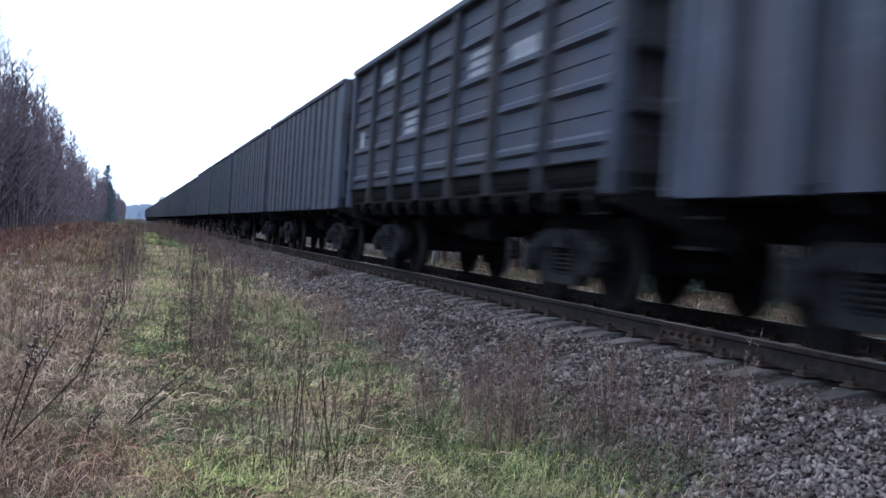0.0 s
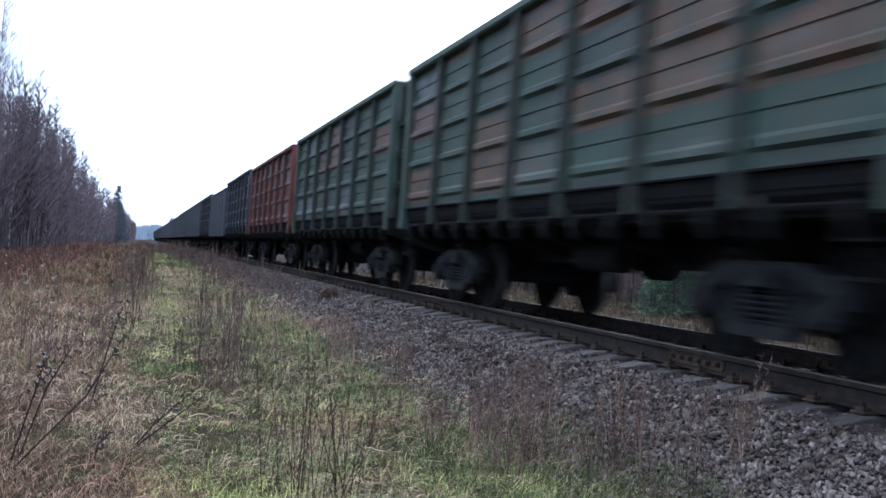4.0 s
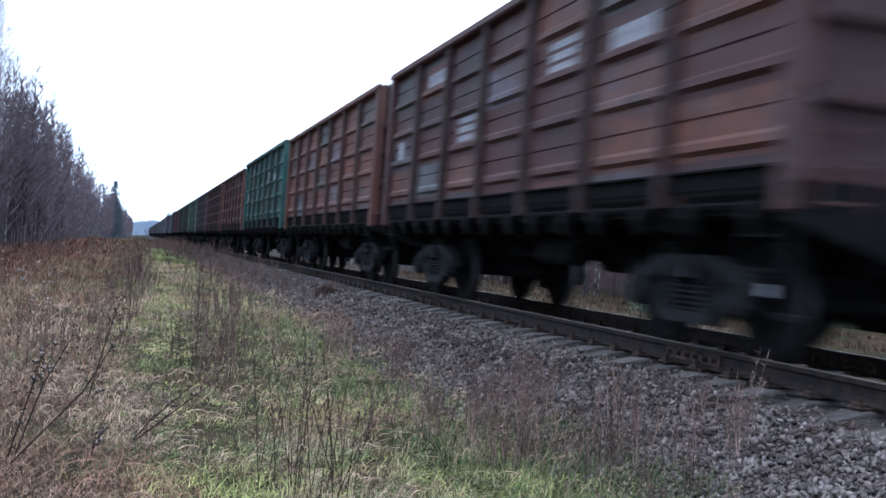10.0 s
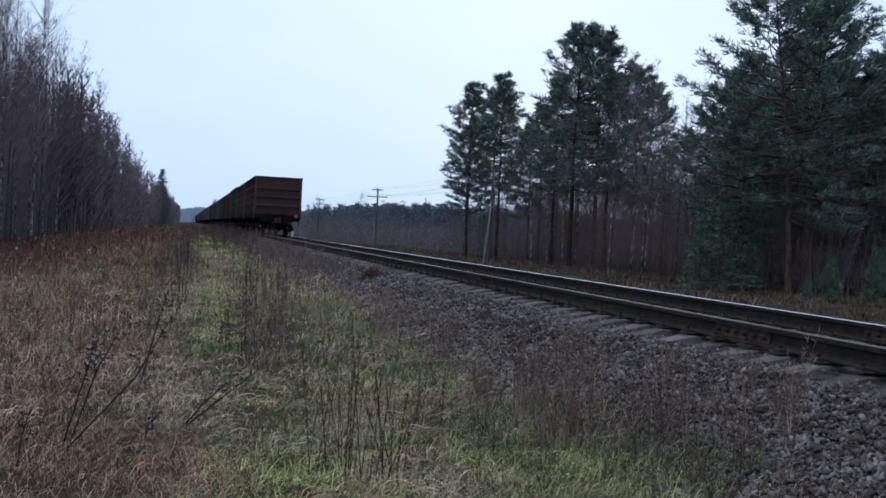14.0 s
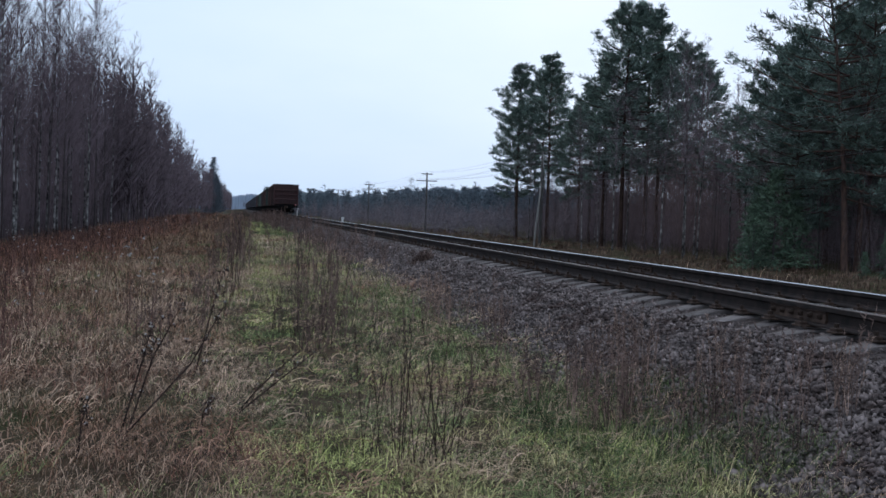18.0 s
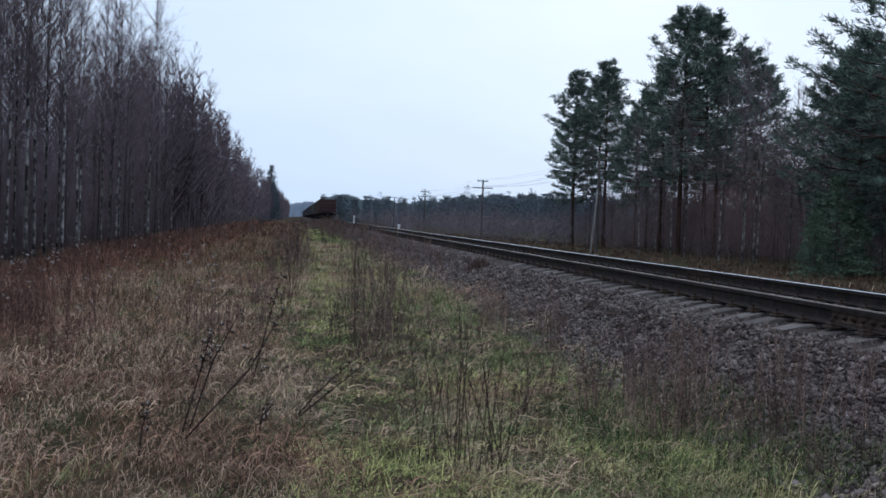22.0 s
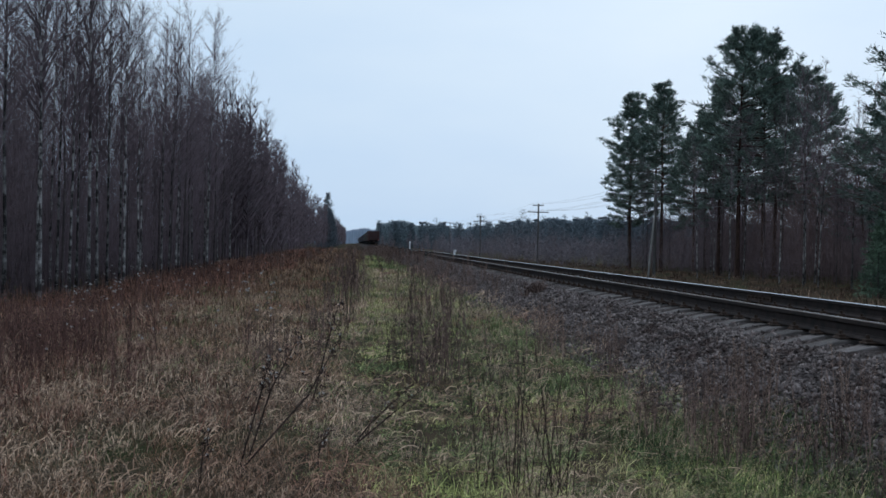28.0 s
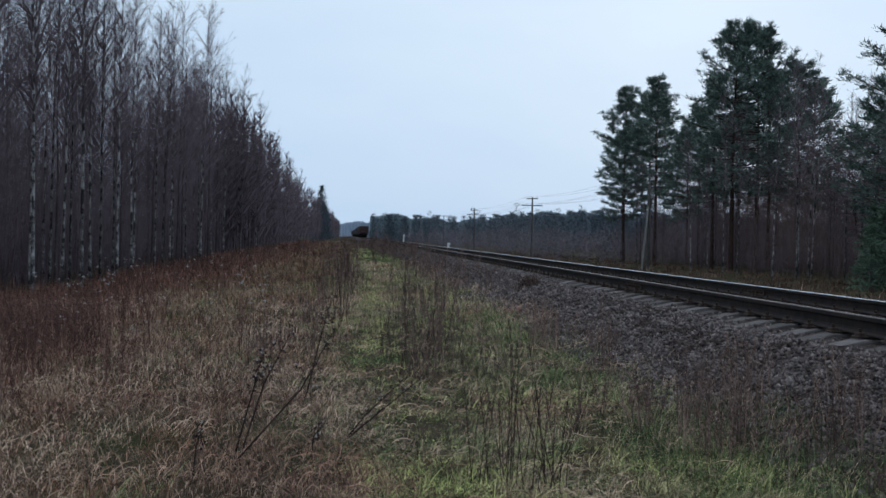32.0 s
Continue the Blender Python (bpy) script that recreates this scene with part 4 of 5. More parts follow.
    thing(name, fast_mesh(name, np.concatenate([v1, v2]), np.concatenate([f1, f2 + len(v1)]), mat), label=label, category="thicket", kind="stuff")


def build_woods():
    protos = {}
    birches = [bare_tree(10 + i, 16.6, 62, 0.34, 1.6, 0.14, 6, 9) for i in range(4)]
    alders = [bare_tree(30 + i, 15.8, 66, 0.14, 1.3, 0.145, 6, 8, bark=BARK) for i in range(3)]
    poles = [bare_tree(50 + i, 12.3, 36, 0.3, 1.5, 0.13, 5, 7, bark=BARK) for i in range(2)]
    slim = [bare_tree(60 + i, 12.0, 40, 0.42, 1.5, 0.12, 5, 8) for i in range(3)]
    pines = [pine_tree(70, 16.6, 0.36, 0.17, 66, 6, 12), pine_tree(71, 16.6, 0.32, 0.21, 72, 7, 12), pine_tree(72, 15.0, 0.22, 0.3, 58, 8, 14, -1.1), pine_tree(73, 15.0, 0.22, 0.29, 58, 8, 14, 0.4)]
    rng = random.Random(11)
    # the wood on the near side
    spots = []
    y = 26.0
    while y < 170:
        x = -10.2
        while x > -23:
            spots.append((x + rng.uniform(-0.7, 0.9), y + rng.uniform(-1.6, 1.6)))
            x -= 1.7 + 0.05 * (-x)
        y += 2.5 + y * 0.025
    for x, y in spots:
        if x / y < -0.36 or rng.random() < 0.12:
            continue
        pick = rng.random()
        if pick < 0.3:
            i = rng.randrange(4)
            plant_tree(protos, "birch_tree", ("b", i), birches[i], x, y, rng.uniform(0, 360), rng.uniform(0.82, 1.08),
                       "leafless birch with white trunk in the dead grass", "birch tree", "trees of the birch wood")
        elif pick < 0.74:
            i = rng.randrange(3)
            plant_tree(protos, "alder_tree", ("a", i), alders[i], x, y, rng.uniform(0, 360), rng.uniform(0.8, 1.06),
                       "leafless dark-barked alder at the wood's edge", "alder tree", "trees of the birch wood")
        else:
            i = rng.randrange(2)
            plant_tree(protos, "young_tree", ("p", i), poles[i], x, y, rng.uniform(0, 360), rng.uniform(0.8, 1.2),
                       "thin leafless young tree in the wood", "young tree", "trees of the birch wood")
    # slender white stems in front of the dark wood
    for k in range(20):
        y = 34 + 50 * (k / 20) ** 1.2 + rng.uniform(-0.8, 0.8)
        i = rng.randrange(4)
        plant_tree(protos, "birch_tree", ("b", i), birches[i], rng.uniform(-10.7, -9.8), y, rng.uniform(0, 360), rng.uniform(0.72, 0.92),
                   "slender white-stemmed birch at the wood's edge", "birch tree", "trees of the birch wood")
    thicket("wood_undergrowth", 41, 4200, 100000, (-11.2, -42), (26, 260), (3.5, 12.6), (0.05, 0.95), TWIG, "dark leafless undergrowth filling the birch wood", 0.024, 0.011, 0.6, (0.5, 1.6))
    thicket("near_undergrowth", 48, 1500, 46000, (-11.0, -24), (30, 95), (4.0, 10.8), (0.05, 0.9), TWIG, "dark leafless undergrowth in the near birch wood", 0.02, 0.008, 0.6, (0.4, 1.4))
    # the pines and thin trees across the track
    for x, y, s, i in ((26.7, 45.2, 0.96, 2), (27.8, 46.0, 0.98, 3), (32.0, 47.5, 0.66, 1), (31.0, 50.5, 0.88, 1), (33.6, 47.0, 0.84, 3), (33.4, 44.5, 0.7, 0), (35.5, 50, 0.82, 1), (38, 46, 0.82, 0), (36.5, 42.5, 0.7, 1), (31.2, 55, 0.66, 0),
                       (26.4, 74, 1.02, 1), (28.6, 75.0, 1.03, 1), (30.6, 78, 0.9, 0), (27.4, 81, 0.86, 0), (26.4, 104, 1.0, 0), (28.7, 101, 1.04, 0), (25.0, 98, 0.72, 1), (29.8, 107, 0.98, 1), (29.6, 94, 0.72, 1), (31.6, 97, 0.84, 1), (25.3, 47.6, 0.58, 3), (26.6, 50.5, 0.66, 2),
                       (36, 60, 0.86, 0), (39, 66, 0.95, 1), (42, 58, 0.9, 1), (41, 76, 1.0, 0), (36, 86, 1.0, 1), (40, 92, 0.95, 1), (44, 84, 1.0, 0), (34.5, 95, 0.9, 0)):
        plant_tree(protos, "pine_tree", ("pine", i), pines[i], x, y, rng.uniform(0, 360) if i < 2 else 0, s, "tall dark green pine with reddish trunk", "pine tree", "pines beyond the track")
    for k in range(24):
        x, y = rng.uniform(30.5, 52), rng.uniform(49, 74)
        i = 2 + k % 2
        plant_tree(protos, "pine_tree", ("pine", i), pines[i], x, max(y, x * 1.5), rng.uniform(0, 360), rng.uniform(0.5, 0.8), "shaded dark pine deep in the wood", "pine tree", "pines beyond the track")
    for x, y, s in ((22.4, 70.2, 0.8), (23.8, 68.1, 0.98), (24.1, 66.4, 0.86), (24.8, 62.4, 0.95), (24.9, 59.2, 1.02), (24.7, 56.8, 0.9), (20.9, 78.2, 0.72), (25.0, 53.5, 0.8), (25.2, 51.0, 0.95), (24.6, 73.5, 0.7), (27.0, 64.0, 1.1), (28.5, 66.0, 1.15)):
        i = rng.randrange(3)
        plant_tree(protos, "birch_tree", ("s", "birch", i), slim[i], x, y, rng.uniform(0, 360), s, "slender leafless birch with pale trunk beyond the track", "birch tree", "thin trees beyond the track")
    for k in range(84):
        y = rng.uniform(44, 108)
        x = rng.uniform(25.4, 44)
        i = rng.randrange(3)
        if rng.random() < 0.45:
            plant_tree(protos, "birch_tree", ("b", i), birches[i], x, y, rng.uniform(0, 360), rng.uniform(0.55, 0.8), "slender leafless birch beyond the track", "birch tree", "thin trees beyond the track")
        else:
            plant_tree(protos, "young_tree", ("p", i % 2), poles[i % 2], x, y, rng.uniform(0, 360), rng.uniform(0.6, 0.95), "thin leafless young tree beyond the track", "young tree", "thin trees beyond the track")
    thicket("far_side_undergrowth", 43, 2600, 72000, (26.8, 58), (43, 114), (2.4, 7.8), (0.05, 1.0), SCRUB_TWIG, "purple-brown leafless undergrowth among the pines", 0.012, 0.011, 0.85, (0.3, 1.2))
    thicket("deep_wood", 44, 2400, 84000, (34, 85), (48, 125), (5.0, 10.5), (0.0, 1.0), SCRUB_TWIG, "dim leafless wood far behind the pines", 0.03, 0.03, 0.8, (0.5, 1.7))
    thicket("far_side_scrub", 47, 1800, 64000, (17.5, 95), (96, 340), (1.5, 4.5), (0.05, 0.95), FAR_SCRUB, "low purple-brown scrub beyond the track with haze in its colour", 0.02, 0.026, 0.9, (0.3, 0.85))
    for n, (x, y, h) in enumerate(((23.9, 46.5, 4.6), (25.8, 40.5, 1.9), (27.6, 40.0, 2.2), (22.7, 46.0, 3.0), (25.2, 47.0, 3.6), (24.5, 40.0, 1.2), (29.3, 40.8, 1.5), (24.6, 49.5, 3.8))):
        me = spruce_tree(90 + n % 2, 3.0, 13, SPRUCE_NEEDLE, 0.4, 7, 8, 0.085) if ("s", n % 2) not in protos else None
        plant_tree(protos, "young_conifer", ("s", n % 2), me, x, y, 70 * n, h / 3.0, "small bushy green conifer on the wood's edge", "young conifer", "young conifers")
    # spruces this far off take the haze-tinted woodland colour
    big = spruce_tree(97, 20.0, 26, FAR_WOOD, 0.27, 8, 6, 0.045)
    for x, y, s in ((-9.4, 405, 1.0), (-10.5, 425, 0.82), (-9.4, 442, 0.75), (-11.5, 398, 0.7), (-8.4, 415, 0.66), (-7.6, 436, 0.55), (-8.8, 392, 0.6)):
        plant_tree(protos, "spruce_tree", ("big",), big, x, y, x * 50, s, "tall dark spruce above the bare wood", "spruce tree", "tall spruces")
    # distant woods, joined
    rngn = np.random.default_rng(5)

    def scatter(name, spots, meshes, mat, label):
        vs, fs, o = [], [], 0
        packed = []
        for pair in meshes:
            got = []
            for me in pair:
                v = np.empty(len(me.vertices) * 3, np.float32)
                me.vertices.foreach_get("co", v)
                t = np.array([(p.vertices[0], p.vertices[j], p.vertices[j + 1]) for p in me.polygons for j in range(1, len(p.vertices) - 1)])
                got.append((v.reshape(-1, 3), t))
            packed.append(got)
        for x, y, s, q in spots:
            for v, t in packed[int(rngn.integers(len(packed)))]:
                v = v * s
                vs.append(np.stack([v[:, 0] * math.cos(q) - v[:, 1] * math.sin(q) + x, v[:, 0] * math.sin(q) + v[:, 1] * math.cos(q) + y, v[:, 2] + float(height(x, y))], 1))
                fs.append(t + o)
                o += len(v)
        thing(name, fast_mesh(name, np.concatenate(vs), np.concatenate(fs), mat), label=label, category="woodland", kind="stuff")

    thin = [bare_tree(110 + i, 16, 30, 0.08, 1.5, 0.15, 4, 4, BARK, 4.5) for i in range(3)]
    spots = []
    for k in range(400):
        y = 100 + 1150 * (k / 400) ** 1.9
        spots.append((-9.9 + 1.8 * min(1.0, y / 600) - abs(rngn.normal(0, 4.0)), y, rngn.uniform(0.84, 0.98) + 0.15 * max(0, y - 450) / 700, rngn.uniform(0, 6.28)))
    scatter("distant_bare_wood", spots, thin, TWIG, "leafless purple-brown wood receding along the line")
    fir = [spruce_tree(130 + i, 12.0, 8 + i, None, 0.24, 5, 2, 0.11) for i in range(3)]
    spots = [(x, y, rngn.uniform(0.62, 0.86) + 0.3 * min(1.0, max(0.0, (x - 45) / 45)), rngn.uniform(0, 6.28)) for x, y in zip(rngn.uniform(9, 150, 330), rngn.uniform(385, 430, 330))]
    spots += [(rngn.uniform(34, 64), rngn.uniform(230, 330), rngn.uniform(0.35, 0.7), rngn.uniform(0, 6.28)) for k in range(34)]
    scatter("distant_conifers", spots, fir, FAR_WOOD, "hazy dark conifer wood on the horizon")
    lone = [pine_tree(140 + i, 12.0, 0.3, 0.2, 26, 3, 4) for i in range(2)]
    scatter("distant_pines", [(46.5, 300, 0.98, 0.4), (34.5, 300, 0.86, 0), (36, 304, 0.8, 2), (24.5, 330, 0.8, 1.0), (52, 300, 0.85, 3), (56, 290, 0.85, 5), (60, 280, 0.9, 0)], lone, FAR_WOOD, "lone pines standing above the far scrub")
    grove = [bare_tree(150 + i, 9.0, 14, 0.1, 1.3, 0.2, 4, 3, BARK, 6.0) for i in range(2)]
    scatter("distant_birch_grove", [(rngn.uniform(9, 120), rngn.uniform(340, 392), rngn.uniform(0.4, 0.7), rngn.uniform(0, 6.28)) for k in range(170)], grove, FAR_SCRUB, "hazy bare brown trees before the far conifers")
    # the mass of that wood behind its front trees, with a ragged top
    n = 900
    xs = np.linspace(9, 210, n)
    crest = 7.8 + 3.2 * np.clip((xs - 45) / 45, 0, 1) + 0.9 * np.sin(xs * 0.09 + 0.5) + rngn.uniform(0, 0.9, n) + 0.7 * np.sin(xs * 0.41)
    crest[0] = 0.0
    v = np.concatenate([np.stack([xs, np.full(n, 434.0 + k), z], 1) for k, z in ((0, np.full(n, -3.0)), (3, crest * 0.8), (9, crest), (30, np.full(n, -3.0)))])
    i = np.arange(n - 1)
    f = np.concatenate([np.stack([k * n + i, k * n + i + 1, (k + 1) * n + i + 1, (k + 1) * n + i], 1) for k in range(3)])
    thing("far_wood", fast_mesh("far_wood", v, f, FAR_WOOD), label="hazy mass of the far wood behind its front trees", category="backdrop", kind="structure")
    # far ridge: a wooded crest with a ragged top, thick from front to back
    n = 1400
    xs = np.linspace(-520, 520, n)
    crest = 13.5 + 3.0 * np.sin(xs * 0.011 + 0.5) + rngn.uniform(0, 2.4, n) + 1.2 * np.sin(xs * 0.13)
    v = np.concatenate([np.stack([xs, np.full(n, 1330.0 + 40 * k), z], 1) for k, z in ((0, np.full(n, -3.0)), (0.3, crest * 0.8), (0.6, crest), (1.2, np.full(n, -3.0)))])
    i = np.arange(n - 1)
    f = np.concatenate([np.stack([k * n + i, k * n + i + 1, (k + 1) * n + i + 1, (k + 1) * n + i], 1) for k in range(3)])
    thing("far_ridge", fast_mesh("far_ridge", v, f, FAR_HAZE), label="wooded ridge on the horizon with blue-grey haze in its colour", category="backdrop", kind="structure")


build_woods()


# ---- telegraph line ----
def build_telegraph():
    g = Geo()
    g.path([(0, 0, -0.5), (0.03, 0, 3), (0.0, 0, 6.5)], [0.11, 0.1, 0.085], 9)
    shaft = g.mesh("shaft", POLE_WOOD, smooth=True)
    g = Geo()
    g.box(-0.62, 0.62, -0.05, 0.05, -0.05, 0.05, cut=0.012)
    arm = g.mesh("crossarm", POLE_WOOD)
    g = Geo()
    g.box(-1.15, 1.15, -0.05, 0.05, -0.05, 0.05, cut=0.012)
    long_arm = g.mesh("crossarm_long", POLE_WOOD)
    g = Geo()
    g.tube((0, 0, 0.04), (0, 0, 0.12), 0.012, 0.012, 5)
    g.tube((0, 0, 0.12), (0, 0, 0.2), 0.045, 0.03, 8)
    cup = g.mesh("insulator", GLAZE)
    g = Geo()
    g.path([(-0.5, -0.3, -0.4), (0.0, 0.0, 4.6)], [0.07, 0.055], 8)
    prop = g.mesh("prop", PALE_WOOD, smooth=True)
    x, poles = 20.0, (25.0, 72.0, 118.5, 173.0, 228.0)
    for y in poles:
        base = float(height(x, y))
        t = thing("telegraph_pole", at=pose(x, y, base), label="grey wooden telegraph pole with two crossarms", category="telegraph pole", group="telegraph poles")
        part("shaft", shaft, t)
        for z, me, n in ((6.35, arm, (-0.55, 0.55)), (5.6, long_arm, (-1.05, -0.55, 0.55, 1.05))):
            a = part("crossarm", me, t, "", pose(0, 0.12, z))
            for k in n:
                part("insulator", cup, a, "white porcelain insulator", pose(k, 0, 0))
        if y == 72.0:
            part("prop", prop, t, "pale leaning prop pole")
    lines = [(-0.55, 6.55), (0.55, 6.55), (-1.05, 5.8), (-0.55, 5.8), (0.55, 5.8), (1.05, 5.8), (0.0, 4.6)]
    for dx, z in lines:
        pts = []
        for y0, y1 in zip((-30.0, *poles[:-1]), poles):
            b0, b1 = float(height(x, y0)), float(height(x, y1))
            for k in range(8):
                s = k / 8
                pts.append((x + dx, y0 + (y1 - y0) * s, b0 + (b1 - b0) * s + z - 1.6 * s * (1 - s)))
        g = Geo()
        g.path(pts, [0.007] * len(pts), 3)
        thing("telegraph_wire", g.mesh("telegraph_wire", WIRE), label="thin grey telegraph wire strung between the poles", category="wire", group="telegraph wires")
    for x, y, top in ((8.35, 162, 0.92), (8.4, 91, 0.2)):
        base = float(height(x, y))
        g = Geo()
        g.box(-0.08, 0.08, -0.08, 0.08, -0.2, top - base - 0.08, cut=0.02)
        g.box(-0.09, 0.15, -0.1, 0.1, top - base - 0.17, top - base, cut=0.02)
        thing("marker_post", g.mesh("marker_post", WHITEWASH), pose(x, y, base), label="whitewashed lineside marker post in the grass", category="marker post", group="lineside markers")


build_telegraph()


# ---- grass, weeds and stones ----
def blades(rng, x, y, h, lean, width, flop=0.0):
    """Bent grass blades at x, y with height h: vertices and triangles."""
    n = len(x)
    base = np.stack([x, y, height(x, y) - 0.01], 1)
    q = rng.uniform(0, 2 * math.pi, n)
    out = np.stack([np.cos(q), np.sin(q), np.zeros(n)], 1)
    side = np.stack([-np.sin(q + 0.6), np.cos(q + 0.6), np.zeros(n)], 1) * width[:, None] / 2
    l = (lean * rng.uniform(0.3, 1.6, n) + flop * (rng.random(n) < 0.3))[:, None]
    up = np.array([0, 0, 1.0])
    mid = base + (up * 0.6 + out * l * 0.25) * h[:, None]
    tip = base + (up * np.clip(1.0 - 0.35 * l, 0.25, 1) + out * l * 0.8) * h[:, None]
    v = np.stack([base - side, base + side, mid - side * 0.75, mid + side * 0.75, tip], 1).reshape(-1, 3)
    f = np.array([[0, 1, 3], [0, 3, 2], [2, 3, 4]])[None] + (np.arange(n) * 5)[:, None, None]
    return v, f.reshape(-1, 3)


def curly(rng, x, y, h, stiff, width, flat=0.4):
    """Arching blades that droop at the tip: vertices and triangles."""
    n = len(x)
    q = rng.uniform(0, 2 * math.pi, n)
    out = np.stack([np.cos(q), np.sin(q), np.zeros(n)], 1)
    side = np.stack([-np.sin(q + 0.5), np.cos(q + 0.5), np.zeros(n)], 1) * width[:, None] / 2
    p = np.stack([x, y, height(x, y) - 0.01], 1)
    a = rng.uniform(0.02, 0.75, n) + flat * rng.random(n)
    da = rng.uniform(0.1, 1.0, n) * (1.2 - stiff)
    pts = [p]
    for k in range(3):
        d = out * np.sin(a)[:, None] + np.array([0, 0, 1.0]) * np.cos(a)[:, None]
        p = p + d * (h / 2.6)[:, None]
        pts.append(p)
        a = a + da
    v = np.stack([pts[0] - side, pts[0] + side, pts[1] - side, pts[1] + side, pts[2] - side * 0.7, pts[2] + side * 0.7, pts[3]], 1).reshape(-1, 3)
    f = np.array([[0, 1, 3], [0, 3, 2], [2, 3, 5], [2, 5, 4], [4, 5, 6]])[None] + (np.arange(n) * 7)[:, None, None]
    return v, f.reshape(-1, 3)


def sward(rng, x, y, h, stiff, width, lean, flop, flat=0.4):
    """Arching blades close by, plainer ones farther off, as one mesh's arrays."""
    near = y < 17
    return joined([curly(rng, x[near], y[near], h[near] * 1.15, stiff, width[near], flat), blades(rng, x[~near], y[~near], h[~near], lean, width[~near], flop)])


def joined(sets):
    vs, fs, o = [], [], 0
    for v, f in sets:
        vs.append(v)
        fs.append(f + o)
        o += len(v)
    return np.concatenate(vs), np.concatenate(fs)


def spread(rng, n, x0, x1, y0, y1, power=1.0):
    """Places that thin out with distance."""
    y = y0 * (y1 / y0) ** (rng.random(n) ** power)
    return rng.uniform(x0, x1, n), y


def tufted(rng, n, x0, x1, y0, y1, each, radius, power=1.0):
    """Places gathered in tufts, thinning out with distance; and a number per tuft."""
    m = n // each
    cx, cy = spread(rng, m, x0, x1, y0, y1, power)
    k = np.repeat(np.arange(m), each)
    r = rng.random(len(k)) ** 0.5 * radius * (1 + 0.015 * cy[k])
    q = rng.uniform(0, 2 * math.pi, len(k))
    return cx[k] + r * np.cos(q), cy[k] + r * np.sin(q), rng.random(m)[k]


def build_grass():
    rng = np.random.default_rng(21)

    def along(x, y):
        """How far a spot lies over the ragged edge of the path, 0 on the bank to 1 on the path."""
        far = np.clip((y - 12) / 30, 0, 1.5)
        edge = -0.05 + 0.3 * far + (0.3 + 0.5 * far) * (clump_noise(x, y, 1.3, 6.0) - 0.5) + (0.35 + 0.6 * far) * (clump_noise(x, y, 3.1, 2.0) - 0.5)
        return np.clip((x - edge) / (0.9 + 0.9 * far) + 0.5, 0, 1)

    # dead grass on the bank: rust-brown and straw tufts, thinning out over the path's edge
    x, y, tuft = tufted(rng, 185000, -10.5, 1.4, 4.2, 190.0, 15, 0.12, 1.1)
    keep = rng.random(len(x)) > along(x, y) * 1.05 - 0.05
    x, y, tuft = x[keep], y[keep], tuft[keep]
    c = clump_noise(x, y, 1.5, 1.0) * 0.6 + clump_noise(x, y, 4.1, 3.0) * 0.4
    h = (0.04 + 0.15 * c + 0.22 * tuft ** 2) * rng.uniform(0.4, 1.4, len(x)) * np.clip(0.6 + (-x) * 0.2, 0.45, 1.5) * (1 + 0.006 * y)
    red = clump_noise(x, y, 0.55, 3.0) * 0.6 + clump_noise(x, y, 2.3, 8.0) * 0.5 + 0.5 * np.clip((-x - 2.4) / 3, 0, 1) - 0.08 + 0.5 * (tuft - 0.5) - 0.45 * np.clip((y - 13) / 14, 0, 1) * np.clip((x + 5.5) / 3, 0, 1) > 0.44
    w = 0.002 + 0.0022 * rng.random(len(x)) + 0.00003 * y ** 1.6
    for name, pick, mat, label in (("red_dead_grass", red, GRASS_RED, "rust-brown dead grass, knee high"), ("straw_dead_grass", ~red, GRASS_TAN, "straw-coloured dead grass, flattened in places")):
        v, f = sward(rng, x[pick], y[pick], h[pick], 0.1, w[pick] * 0.9, 0.7, 0.9, 0.6)
        thing(name, fast_mesh(name, v, f, mat), label=label, category="grass", kind="stuff")
    # small pale curls all over the mat, on its high spots
    x, y, tuft = tufted(rng, 90000, -8.0, 1.0, 4.5, 28.0, 7, 0.1)
    keep = (clump_noise(x, y, 1.2, 4.0) * 0.6 + clump_noise(x, y, 4.3, 1.0) * 0.5 + 0.7 * tuft > 0.86) & (rng.random(len(x)) > along(x, y))
    x, y = x[keep], y[keep]
    v, f = curly(rng, x, y, rng.uniform(0.03, 0.14, len(x)) * (1 + 0.03 * y), -0.35, 0.0018 + 0.00018 * y, 0.9)
    v[:, 2] += np.repeat(rng.uniform(0.02, 0.2, len(x)) * np.clip(0.5 - x * 0.15, 0.3, 1.2), 7)
    thing("curled_straw", fast_mesh("curled_straw", v, f, STRAW_CURL), label="pale curled straw over the flattened dead grass", category="grass", kind="stuff")
    x, y, tuft = tufted(rng, 44000, -5.0, 0.4, 4.5, 60.0, 24, 0.25)
    keep = clump_noise(x, y, 1.1, 7.0) * 0.65 + clump_noise(x, y, 3.3, 4.0) * 0.35 > 0.6
    v, f = sward(rng, x[keep], y[keep], rng.uniform(0.05, 0.22, keep.sum()), 0.1, 0.0028 + 0.00003 * y[keep] ** 1.6, 0.9, 1.0, 0.8)
    thing("green_patches", fast_mesh("green_patches", v, f, GRASS_DEEP), label="low green grass showing through the dead grass", category="grass", kind="stuff")
    # short grass of the path: yellow-green where trodden, deep green in patches
    x, y, tuft = tufted(rng, 150000, -1.0, 3.1, 4.5, 120.0, 14, 0.09, 1.1)
    keep = (rng.random(len(x)) < along(x, y) * 1.1) & (rng.random(len(x)) < 1.5 - np.clip((x - 2.3) / 0.7, 0, 1))
    x, y, tuft = x[keep], y[keep], tuft[keep]
    c = clump_noise(x, y, 1.9, 5.0) * 0.6 + clump_noise(x, y, 5.0, 1.0) * 0.4
